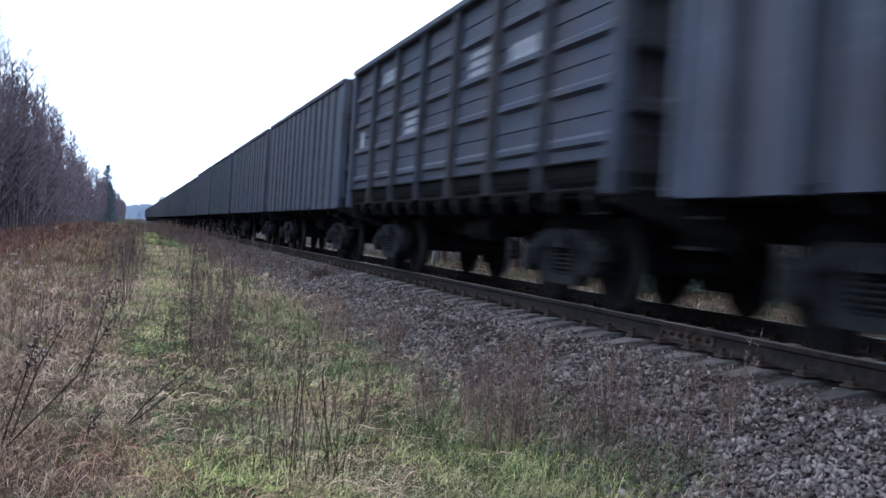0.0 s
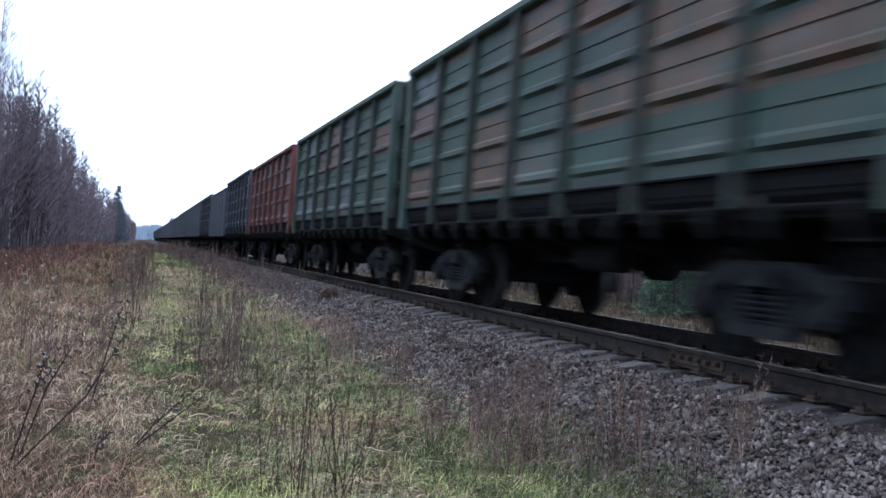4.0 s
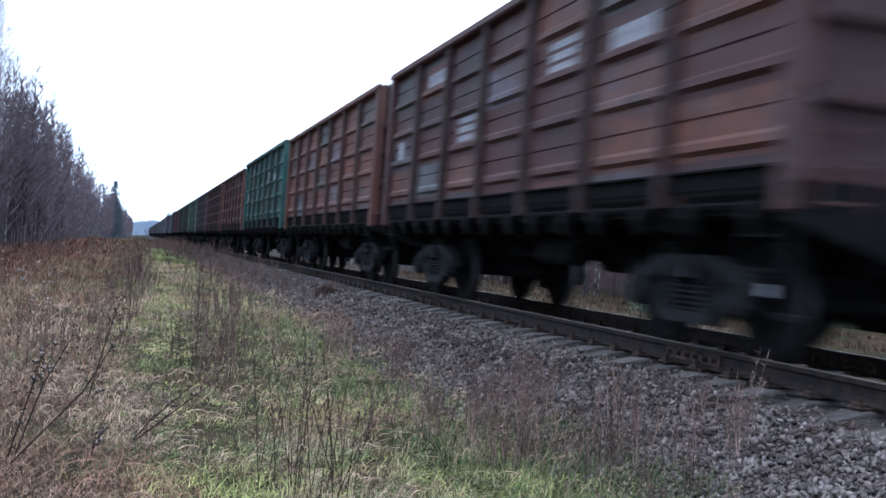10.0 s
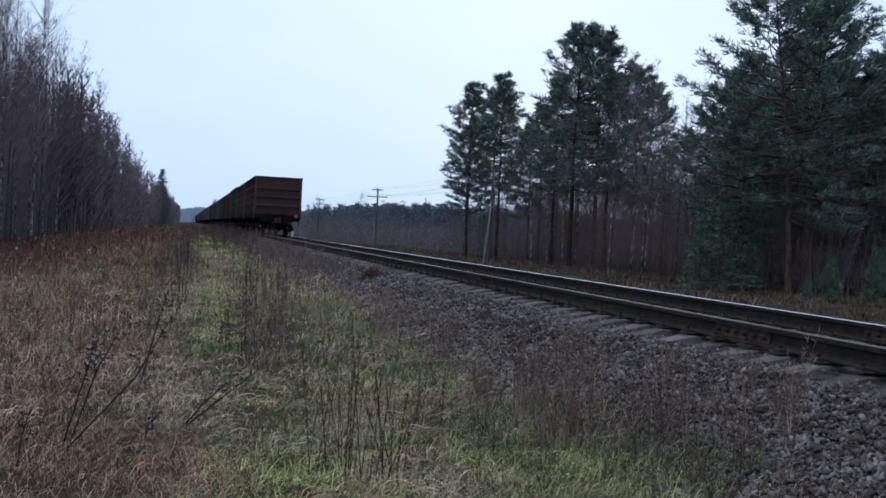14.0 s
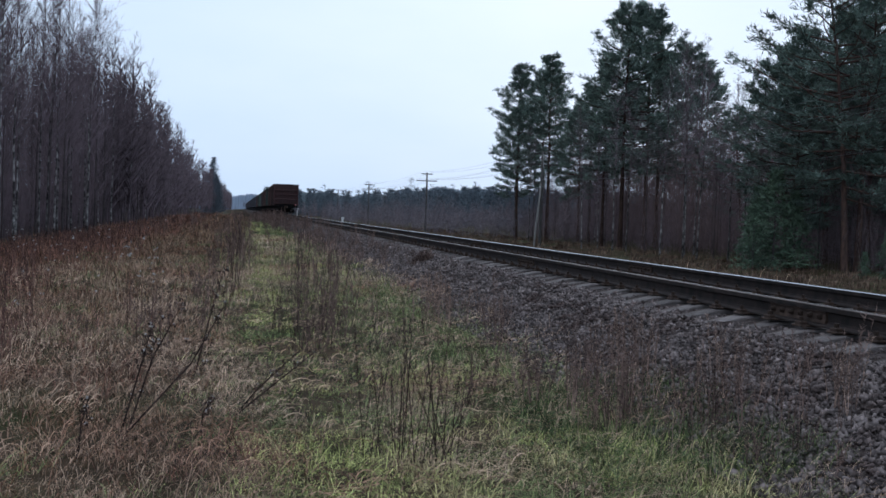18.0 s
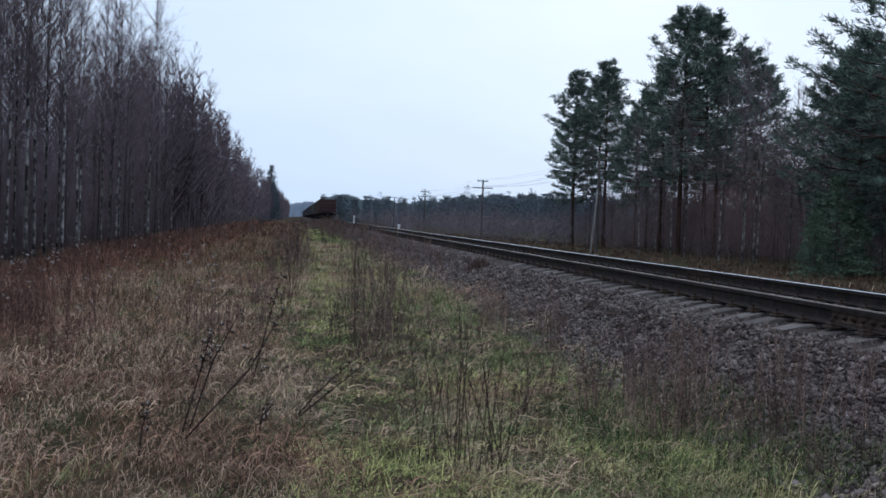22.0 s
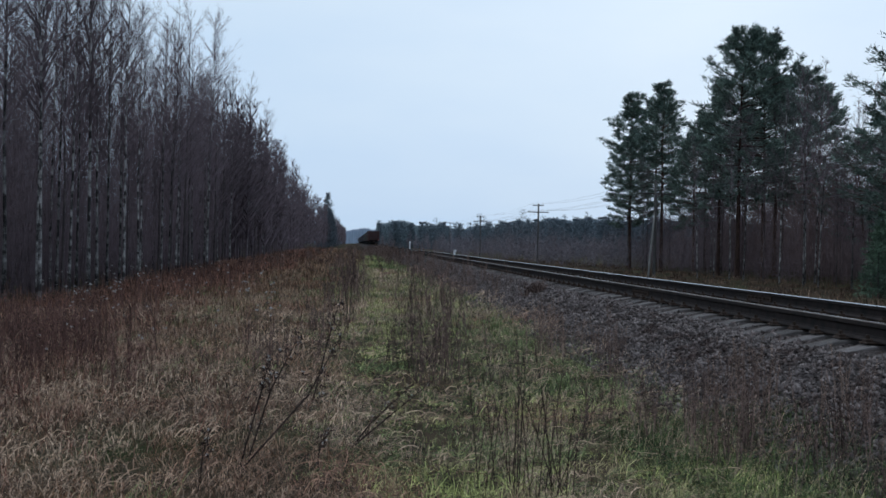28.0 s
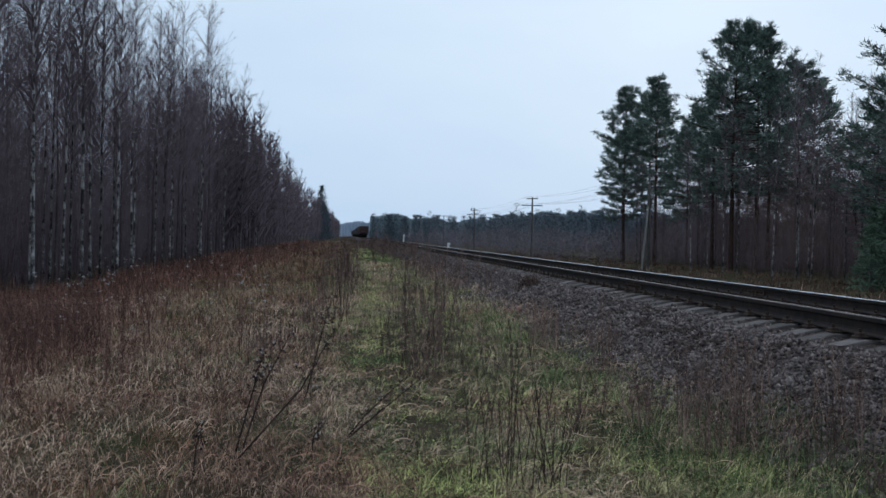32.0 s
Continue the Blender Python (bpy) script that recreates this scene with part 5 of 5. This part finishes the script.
    h = (0.015 + 0.06 * c + 0.08 * tuft ** 2) * rng.uniform(0.4, 1.5, len(x)) * (1 + 0.5 * np.clip((x - 1.0) / 1.5, 0, 1))
    deep = clump_noise(x, y, 1.4, 2.0) * 0.6 + clump_noise(x, y, 3.7, 5.0) * 0.4 + 0.4 * (tuft - 0.5) + 0.22 * np.clip((x - 1.4) / 1.2, 0, 1) - 0.2 * np.exp(-((x - 0.55) / 0.3) ** 2) > 0.56
    for name, pick, mat, label in (("path_grass", ~deep, GRASS_GREEN, "short yellow-green grass on the trodden path"), ("deep_grass", deep, GRASS_DEEP, "deep green tufts in the path's grass")):
        v, f = sward(rng, x[pick], y[pick], h[pick], 0.0, 0.0026 + 0.00003 * y[pick] ** 1.6, 0.9, 1.0, 1.0)
        thing(name, fast_mesh(name, v, f, mat), label=label, category="grass", kind="stuff")
    # rank green grass at the ballast's foot
    x, y, tuft = tufted(rng, 9000, 2.0, 3.4, 5.6, 9.0, 16, 0.12)
    keep = clump_noise(x, y, 2.2, 3.0) + tuft > 0.75
    x, y = x[keep], y[keep]
    v, f = curly(rng, x, y, rng.uniform(0.08, 0.26, len(x)), -0.1, np.full(len(x), 0.0032), 0.8)
    thing("rank_grass", fast_mesh("rank_grass", v, f, RANK_GRASS), label="rank deep green grass at the ballast's foot", category="grass", kind="stuff")
    x, y, tuft = tufted(rng, 76000, -0.2, 3.4, 4.5, 60.0, 10, 0.16)
    keep = clump_noise(x, y, 2.3, 9.0) * 0.6 + clump_noise(x, y, 4.6, 2.0) * 0.4 + 0.55 * tuft - 0.35 * np.exp(-((x - 0.55) / 0.35) ** 2) > 0.72
    x, y = x[keep], y[keep]
    v, f = sward(rng, x, y, rng.uniform(0.04, 0.22, len(x)), -0.3, np.full(len(x), 0.0016) + 0.00003 * y ** 1.6, 1.6, 1.2, 1.1)
    thing("path_straw", fast_mesh("path_straw", v, f, STRAW_CURL), label="dead straw lying through the path's grass", category="grass", kind="stuff")
    # long straws lodged flat over path and bank, combed one way patch by patch
    x, y, tuft = tufted(rng, 15000, -4.5, 3.0, 4.6, 24.0, 7, 0.2)
    keep = clump_noise(x, y, 1.7, 4.0) * 0.6 + clump_noise(x, y, 5.3, 7.0) * 0.4 + 0.5 * tuft > 0.84
    x, y, tuft = x[keep], y[keep], tuft[keep]
    n = len(x)
    q = tuft * 40 + rng.normal(0, 0.9, n)
    size = rng.uniform(0.05, 0.2, n) * (1 + 0.5 * (rng.random(n) < 0.1))
    bend = rng.normal(0, 0.9, n)
    w = (0.0009 + 0.00022 * y) * rng.uniform(0.7, 1.3, n)
    low = rng.uniform(0.01, 0.07, n) + np.where(x < 0, 0.06, 0.0)
    rows = []
    for k in range(5):
        u = k / 4
        px, py = x + np.cos(q + bend * u) * size * u, y + np.sin(q + bend * u) * size * u
        pz = height(px, py) + low * (0.3 + 2.4 * u * (1 - u)) + 0.02 * u
        for side in (-1, 1):
            rows.append(np.stack([px - side * np.sin(q) * w * (1 - 0.7 * u), py + side * np.cos(q) * w * (1 - 0.7 * u), pz + side * w * 0.6], 1))
    v = np.stack(rows, 1).reshape(-1, 3)
    f = (np.array([[2 * k, 2 * k + 1, 2 * k + 3, 2 * k + 2] for k in range(4)])[None] + (np.arange(n) * 10)[:, None, None]).reshape(-1, 4)
    thing("lodged_straw", fast_mesh("lodged_straw", v, f, STRAW_CURL), label="long pale straws lodged flat over the grass", category="grass", kind="stuff")
    # dead grass on the far side of the track
    x, y, tuft = tufted(rng, 30000, 8.6, 27.0, 10.0, 150.0, 14, 0.2)
    h = (0.08 + 0.2 * clump_noise(x, y, 0.8, 2.0) + 0.16 * tuft) * rng.uniform(0.5, 1.2, len(x))
    v, f = blades(rng, x, y, h, 0.9, 0.007 + 0.0005 * y, 0.8)
    thing("far_side_grass", fast_mesh("far_side_grass", v, f, FAR_GRASS), label="pale brown dead grass strip beyond the track", category="grass", kind="stuff")
    # a few clumps of tall pale reed over there
    sets = []
    for x, y in ((12, 50), (12.6, 52), (11.5, 48.5), (15, 33), (15.5, 32), (14, 38), (16, 30), (13, 44), (14.5, 35), (17, 62), (12, 58)):
        n = 26
        sets.append(blades(rng, x + rng.normal(0, 0.35, n), y + rng.normal(0, 0.5, n), rng.uniform(0.3, 0.8, n), 0.5, np.full(n, 0.012)))
    thing("pale_reed", fast_mesh("pale_reed", *joined(sets), STRAW_CURL), label="clumps of tall pale reed beyond the track", category="reed", kind="stuff")


build_grass()


def stalk_arrays(rng, stems, h, spread_, lean, panicle, shoots):
    """Stems rising from one root, side shoots, and fine panicle sprays near their tops."""
    q = rng.uniform(0, 2 * math.pi, stems)
    a = np.stack([np.cos(q), np.sin(q), np.zeros(stems)], 1) * rng.uniform(0, spread_, (stems, 1))
    hh = h * rng.uniform(0.6, 1.1, stems)
    d = unit(np.stack([rng.normal(lean[0], 0.13, stems), rng.normal(lean[1], 0.13, stems), np.ones(stems)], 1))
    b = a + d * hh[:, None]
    sets = [spikes(a, b, np.full(stems, 0.0034))]
    if shoots:
        a2, b2 = forked(rng, a, b, shoots, 0.22, 0.35, 0.3)
        sets.append(spikes(a2, b2, np.full(len(a2), 0.0022)))
    fine = []
    if panicle:
        k = np.repeat(np.arange(stems), panicle)
        s = rng.uniform(0.45, 1.0, len(k))[:, None]
        ra = a[k] + (b[k] - a[k]) * s
        dd = unit(rng.normal(0, 0.7, (len(k), 3)) + (0, 0, 0.6))
        rb = ra + dd * h * rng.uniform(0.03, 0.13, (len(k), 1)) * (1.3 - 0.6 * s)
        fine.append(spikes(ra, rb, np.full(len(k), 0.0022)))
    return sets, fine, b


def weed_plant(rng, name, stems, h, spread_, panicle, shoots, thick=0.0034):
    """An upright weed: every stem, with its shoots and dry spray, a part of its own."""
    t = new(name)
    for k in range(stems):
        q = rng.uniform(0, 2 * math.pi)
        r = spread_ * rng.uniform(0.1, 1)
        d = rng.normal(0, 0.12, 2)
        hh = h * rng.uniform(0.6, 1.1)
        bow = rng.normal(0, 0.06, 2) * hh
        pts = np.array([(r * math.cos(q) + d[0] * hh * s + bow[0] * s * s, r * math.sin(q) + d[1] * hh * s + bow[1] * s * s, hh * s) for s in (0, 0.25, 0.5, 0.75, 1.0)])
        g = Geo()
        g.path([tuple(p) for p in pts], [thick, thick * 0.9, thick * 0.75, thick * 0.55, 0.001], 4)
        sv = np.array(g.v)
        quads = np.array([f for f in g.f if len(f) == 4])
        tri = np.concatenate([quads[:, [0, 1, 2]], quads[:, [0, 2, 3]]])
        a2, b2 = forked(rng, pts[2:4], pts[3:5], shoots, 0.8, 0.3, 0.4)
        sets = [(sv, tri), spikes(a2, b2, np.full(len(a2), 0.002))]
        if panicle:
            a3, b3 = forked(rng, pts[2:4], pts[3:5], panicle, 0.35, 0.7, 0.4)
            sets.append(spikes(a3, b3, np.full(len(a3), 0.0018)))
        part("stem", fast_mesh("stem", *joined(sets), WEED), t)
    return t


def leaning_thistle(rng, lines, heads):
    """Thistle stems through given points, with side shoots and ragged dark heads."""
    t = new("thistle")
    origin = Vector(lines[0][0])
    t.matrix_basis = Matrix.Translation(origin)
    for pts in lines:
        pts = [Vector(p) - origin for p in pts]
        fine = []
        for a, b in zip(pts, pts[1:]):
            fine += [a.lerp(b, s) for s in (0, 0.34, 0.67)]
        fine.append(pts[-1])
        n = len(fine)
        g = Geo()
        g.path(fine, [0.0075 * (1 - 0.75 * k / (n - 1)) for k in range(n)], 5)
        stem = part("stem", g.mesh("stem", WEED), t, "dark woody stem")
        top = np.array([tuple(p) for p in fine[n // 2 - 1:]])
        a2, b2 = forked(rng, top[:-1], top[1:], 4, 1.0, 0.5, 0.3)
        tagged(part("side_shoot", fast_mesh("side_shoot", *spikes(a2, b2, np.full(len(a2), 0.0025)), WEED), stem), kind="stuff")
        spots = np.concatenate([b2, top])[:heads]
        v, f = needle_tufts(rng, spots, 0.026, 9, 0.1, 0.2)
        tagged(part("seed_head", fast_mesh("seed_head", v, f, WEED), stem, "ragged dark seed heads"), kind="stuff")
        v, f = needle_tufts(rng, spots[::2] + (0, 0, 0.012), 0.016, 5, 0.2, 0.25)
        tagged(part("seed_fluff", fast_mesh("seed_fluff", v, f, FLUFF), stem, "pale grey fluff"), kind="stuff")
    return tagged(t, "leaning dry thistle with dark ragged seed heads", "thistle", "thistles on the bank")


def build_weeds():
    rng = np.random.default_rng(77)
    rr = random.Random(8)
    protos = []

    def plant(group, i, x, y, size):
        at = pose(x, y, float(height(x, y)) - 0.02, 0, 0, rr.uniform(0, 360)) @ Matrix.Diagonal((size, size, size, 1))
        t = copy_thing(protos[i], Matrix.Identity(4)) if protos[i].get("label") else protos[i]
        t.matrix_basis = at
        tagged(t, *group)

    tall = ("tall dark dry weed stalks beside the path", "dry weed", "weeds by the path")
    for i in range(4):
        protos.append(weed_plant(rng, "dry_weed", 5, 0.95, 0.12, 10, 3))
    for x, y, s in ((1.1, 6.5, 1.0), (1.02, 6.7, 0.9), (1.22, 6.6, 0.9), (1.48, 6.45, 0.42), (0.78, 6.5, 0.8), (1.28, 6.4, 0.8), (0.95, 6.4, 0.7), (0.55, 13.4, 0.9), (0.75, 13.6, 0.95), (0.95, 13.3, 1.0), (1.1, 13.6, 0.95), (0.85, 14.2, 0.9), (1.25, 13.9, 0.8), (0.65, 12.8, 0.7),
                    (0.1, 38, 1.6), (0.2, 40, 1.7), (-0.05, 41, 1.6), (-0.1, 16, 0.9), (-0.15, 18, 1.1), (-0.05, 20, 1.2), (-0.1, 22, 1.2), (0.0, 26, 1.2), (0.9, 19, 0.9), (1.2, 22, 1.0), (1.0, 17, 0.9), (1.5, 24, 1.0), (1.1, 28, 1.1)):
        plant(tall, rr.randrange(4), x, y, s)
    # thistles that lean over the path's edge
    leaning_thistle(rng, [[(-0.77, 6.6, -0.86), (-0.25, 6.6, -0.26), (-0.07, 6.6, 0.08)]], 14)
    leaning_thistle(rng, [[(-0.67, 6.75, -0.88), (-0.48, 6.75, -0.25), (-0.33, 6.75, 0.05)], [(-0.7, 6.8, -0.88), (-0.55, 6.8, -0.3), (-0.5, 6.82, -0.1)]], 18)
    leaning_thistle(rng, [[(-0.11, 7.6, -0.86), (0.28, 7.6, -0.53), (0.57, 7.6, -0.29)], [(-0.05, 7.7, -0.86), (0.15, 7.7, -0.6), (0.45, 7.75, -0.32)]], 10)
    leaning_thistle(rng, [[(-0.35, 9.6, -0.86), (-0.2, 9.6, -0.2), (-0.12, 9.6, 0.1)]], 16)
    leaning_thistle(rng, [[(-0.85, 6.3, -0.86), (-0.82, 6.3, -0.55), (-0.78, 6.3, -0.4)]], 10)
    leaning_thistle(rng, [[(-0.2, 6.9, -0.86), (-0.18, 6.9, -0.6), (-0.1, 6.9, -0.5)]], 12)
    # feathery weeds at the ballast's foot
    sets = []

    def feather(x, y, h, stems=9, spray=34, wide=0.17):
        s, p, _ = stalk_arrays(rng, stems, h, wide, (0, 0), spray, 3)
        base = np.array([x, y, float(height(x, y)) - 0.02])
        for v, f in s + p:
            c = v.reshape(-1, 4, 3)
            m = c.mean(1, keepdims=True)
            sets.append((((c - m) * (1 + 0.03 * y * (np.abs(c - m) < 0.02)) + m).reshape(-1, 3) + base, f))

    # pale feathery ones stand singly in the stones
    for x, y, h in ((3.1, 17, 0.6), (3.05, 17.6, 0.5), (3.16, 13.2, 0.45), (2.9, 13.8, 0.5), (2.5, 13.7, 0.62), (2.35, 13.9, 0.55), (2.65, 13.6, 0.6), (2.5, 14.1, 0.6), (2.75, 14.0, 0.55), (2.6, 10.5, 0.4), (3.6, 10, 0.4), (3.7, 8.0, 0.45), (3.75, 6.4, 0.5)):
        feather(x, y, h, 9, 26, 0.2)
    for k in range(24):
        feather(rr.uniform(2.2, 3.6), rr.uniform(6.4, 9.4), rr.uniform(0.3, 0.6), 4, 20)
    thing("ballast_weeds", fast_mesh("ballast_weeds", *joined(sets), HAZE_WEED), label="feathery grey-brown dead weeds at the ballast's foot", category="weeds", kind="stuff")
    # dark brushy ones gather in clumps: by the path, at the ballast's foot, and thick where the line recedes
    sets = []
    for cx, cy, r, n, h in ((0.78, 12.3, 0.16, 5, 0.95), (1.05, 12.7, 0.22, 7, 1.0), (1.25, 13.3, 0.2, 5, 0.85), (0.95, 14.5, 0.25, 5, 0.8), (1.3, 16.5, 0.3, 6, 0.85), (1.6, 19.5, 0.35, 6, 0.8), (1.9, 24, 0.4, 7, 0.8), (1.4, 28, 0.4, 6, 0.9),
                            (2.78, 11.8, 0.14, 6, 0.85), (2.6, 8.1, 0.22, 8, 0.72), (2.95, 7.6, 0.2, 7, 0.75), (2.45, 7.4, 0.16, 4, 0.55), (3.1, 8.5, 0.2, 5, 0.7), (3.0, 6.5, 0.16, 4, 0.6), (3.3, 6.9, 0.18, 4, 0.55), (3.35, 9.3, 0.2, 4, 0.6), (2.9, 5.9, 0.16, 4, 0.5), (3.25, 5.6, 0.16, 4, 0.5), (3.6, 7.4, 0.2, 3, 0.5), (3.15, 7.0, 0.14, 5, 0.65), (3.5, 6.3, 0.14, 4, 0.6), (3.9, 6.9, 0.16, 3, 0.5), (2.3, 8.9, 0.2, 4, 0.5),
                            (0.05, 35, 0.25, 9, 1.3), (0.0, 31, 0.3, 8, 1.0), (-0.1, 26, 0.3, 7, 0.9), (-0.25, 22, 0.3, 6, 0.8), (-0.5, 18, 0.35, 7, 0.75), (-0.75, 14.5, 0.4, 7, 0.65), (-1.1, 12.0, 0.4, 6, 0.6), (-0.3, 40, 0.4, 8, 1.1), (0.3, 46, 0.5, 9, 1.2)):
        for k in range(n):
            feather(cx + rr.gauss(0, r), cy + rr.gauss(0, r * 1.5), h * rr.uniform(0.5, 1.1), 4, 22, 0.08)
    for k in range(150):
        y = 26 + 90 * rr.random() ** 1.3
        feather(rr.uniform(2.0 + 0.006 * y, 3.6 + min(0.7, 0.01 * y)), y, rr.uniform(0.45, 0.95), 5, 14)
    for k in range(150):
        x = rr.uniform(-6.0, 4.2) if rr.random() < 0.5 else rr.uniform(1.6, 4.4)
        feather(x, (50 if x < 0.2 or x > 1.6 else 75) + 120 * rr.random(), rr.uniform(0.8, 1.35), 6, 10)
    thing("brushy_weeds", fast_mesh("brushy_weeds", *joined(sets), BRUSH_WEED), label="dark brown brushy dead weeds in clumps", category="weeds", kind="stuff")
    # green tuft that grows in the stones
    v, f = curly(rng, 4.05 + rng.normal(0, 0.12, 260), 24.3 + rng.normal(0, 0.15, 260), rng.uniform(0.2, 0.45, 260), 0.6, np.full(260, 0.012))
    thing("grass_tuft", fast_mesh("grass_tuft", v, f, BRUSH_WEED), label="dark brown dead grass tuft growing in the ballast", category="grass tuft")
    # reddish stalks standing on the bank
    sets = []
    for k in range(900):
        y = 8 * (110 / 8) ** (rr.random() ** 1.25)
        x = -9.3 + 8.3 * rr.random() ** 1.05
        if clump_noise(x, y, 0.9, 4.0) * 0.6 + clump_noise(x, y, 0.37, 1.0) * 0.5 < 0.42:
            continue
        if y < 60 and x > -3.0:
            x -= 2.5
        if y > 20 and x > -5.2 and rr.random() < 0.75:
            continue
        feather(x, y, rr.uniform(0.4, 0.75) if x > -3 else rr.uniform(0.55, 0.95), 6, 9)
    for k in range(220):
        x, y = rr.uniform(-6.6, -1.9), rr.uniform(8.8, 21)
        if x < -0.33 * y + 2.0 and clump_noise(x, y, 1.3, 2.0) > 0.4:
            feather(x, y, rr.uniform(0.45, 0.85), 6, 14, 0.2)
    thing("bank_weeds", fast_mesh("bank_weeds", *joined(sets), BANK_WEED), label="red-brown dead weed stalks standing on the bank", category="weeds", kind="stuff")
    # white seed fluff on the willowherb before the wood
    spots = np.array([(x, y, float(height(x, y)) + rr.uniform(0.35, 1.15)) for x, y in ((-0.1 - rr.uniform(0.06, 0.27) * y, y) for y in (rr.uniform(12, 34) for k in range(100)))])
    spots = np.concatenate([spots, spots[:40] + rng.normal(0, 0.12, (40, 3))])
    fv, ff = needle_tufts(rng, spots, 0.03, 8, 0.1, 0.3)
    thing("willowherb_fluff", fast_mesh("willowherb_fluff", fv, ff, FLUFF), label="specks of white seed fluff on dead willowherb", category="willowherb", kind="stuff")
    n = len(spots)
    foot = np.stack([spots[:, 0], spots[:, 1], height(spots[:, 0], spots[:, 1])], 1)
    thing("willowherb_stalks", fast_mesh("willowherb_stalks", *spikes(foot, spots, np.full(n, 0.006)), BANK_WEED), label="brown dead willowherb stalks", category="willowherb", kind="stuff")


build_weeds()


def stone_shape(seed):
    """A broken stone: the hull of a few random corners, about 1 across."""
    rng = np.random.default_rng(seed)
    b = bmesh.new()
    size = rng.uniform(0.4, 1.3, 3)
    for _ in range(8):
        p = rng.normal(0, 1, 3)
        p = p / np.linalg.norm(p) * 0.5 * size * rng.uniform(0.8, 1.1)
        b.verts.new(tuple(p))
    bmesh.ops.convex_hull(b, input=b.verts)
    bmesh.ops.delete(b, geom=[v for v in b.verts if not v.link_faces], context="VERTS")
    b.verts.index_update()
    v = np.array([p.co for p in b.verts])
    f = np.array([[q.index for q in p.verts] for p in b.faces])
    b.free()
    return v, f


def build_ballast():
    rng = np.random.default_rng(33)
    shapes = [stone_shape(200 + i) for i in range(12)]
    n = 56000
    y = 4.5 * (60 / 4.5) ** (rng.random(n) ** 0.95)
    x = np.where(rng.random(n) < 0.76, rng.uniform(2.75, 4.6, n), rng.uniform(4.3, 7.2, n))
    x = np.where((x < 3.0) & (rng.random(n) < 0.6), x + 0.8, x)
    size = (0.022 + 0.04 * rng.random(n) ** 2) * (1 + 0.012 * y)
    on = np.abs((y - FIRST + GAP / 2) % GAP - GAP / 2) < 0.115
    keep = ~(on & (x > TRACK - 1.36 + 0.2 * rng.random(len(x))) & (x < TRACK + 1.36)) & (np.abs(x - RAILS[0]) > 0.12) & (np.abs(x - RAILS[1]) > 0.12)
    x, y, size = x[keep], y[keep], size[keep]
    # between the sleepers the stones lie just under their tops
    lift = height(x, y) - np.where((x > 4.4) & (x < 7.2), 0.012, 0.0)
    order = np.argsort(np.hypot(x - 3.8, y - 7.5))
    near, rest = order[:300], order[300:]
    bed = thing("ballast_shoulder", label="loose crushed grey stones along the sleepers' ends", category="ballast", kind="structure")
    vs, fs, o = [], [], 0
    kind = rng.integers(0, 12, len(x))
    for k in rest:
        v, f = shapes[kind[k]]
        q = rng.uniform(0, 6.28)
        p = v @ np.array(Euler((q * 3, q * 7, q)).to_matrix())
        vs.append(p * size[k] + (x[k], y[k], lift[k] + size[k] * rng.uniform(0.0, 0.5)))
        fs.append(f + o)
        o += len(v)
    tagged(part("small_stones", fast_mesh("small_stones", np.concatenate(vs), np.concatenate(fs), STONE), bed), kind="stuff")
    lumps = [fast_mesh("stone", v, f, STONE) for v, f in shapes]
    for k in near:
        s = size[k] * 1.1
        part("stone", lumps[kind[k]], bed, "", pose(x[k], y[k], float(lift[k]) + s * 0.25, rng.uniform(0, 360), rng.uniform(0, 360), 0) @ Matrix.Diagonal((s, s, s * 0.9, 1)))


build_ballast()


# ---- the moving train ----
SPEED, START = 16.7, -147.35 - HALF


def motions():
    """The wagons roll away at an even speed; the wheels of the ones seen close turn with it."""
    for k, w in enumerate(wagons):
        y = START + 14.15 * k
        walk(w, [(t, pose(TRACK, y + SPEED * t, 0)) for t in (-2, 0, 8, 16, 24, 32, 34)])
    step = 1.0 / FPS
    turn = -math.degrees(SPEED * step / 0.475)
    for w in wagons[:13]:
        for b in w.children:
            if b.name.startswith("bogie"):
                for o in b.children:
                    if o.name.startswith("wheelset"):
                        at = o.matrix_basis.copy()
                        walk(o, [(n * step, at @ pose(0, 0, 0, turn * n)) for n in range(20 * FPS + 1)] + [(32.0, at @ pose(0, 0, 0, turn * 20 * FPS))])


motions()
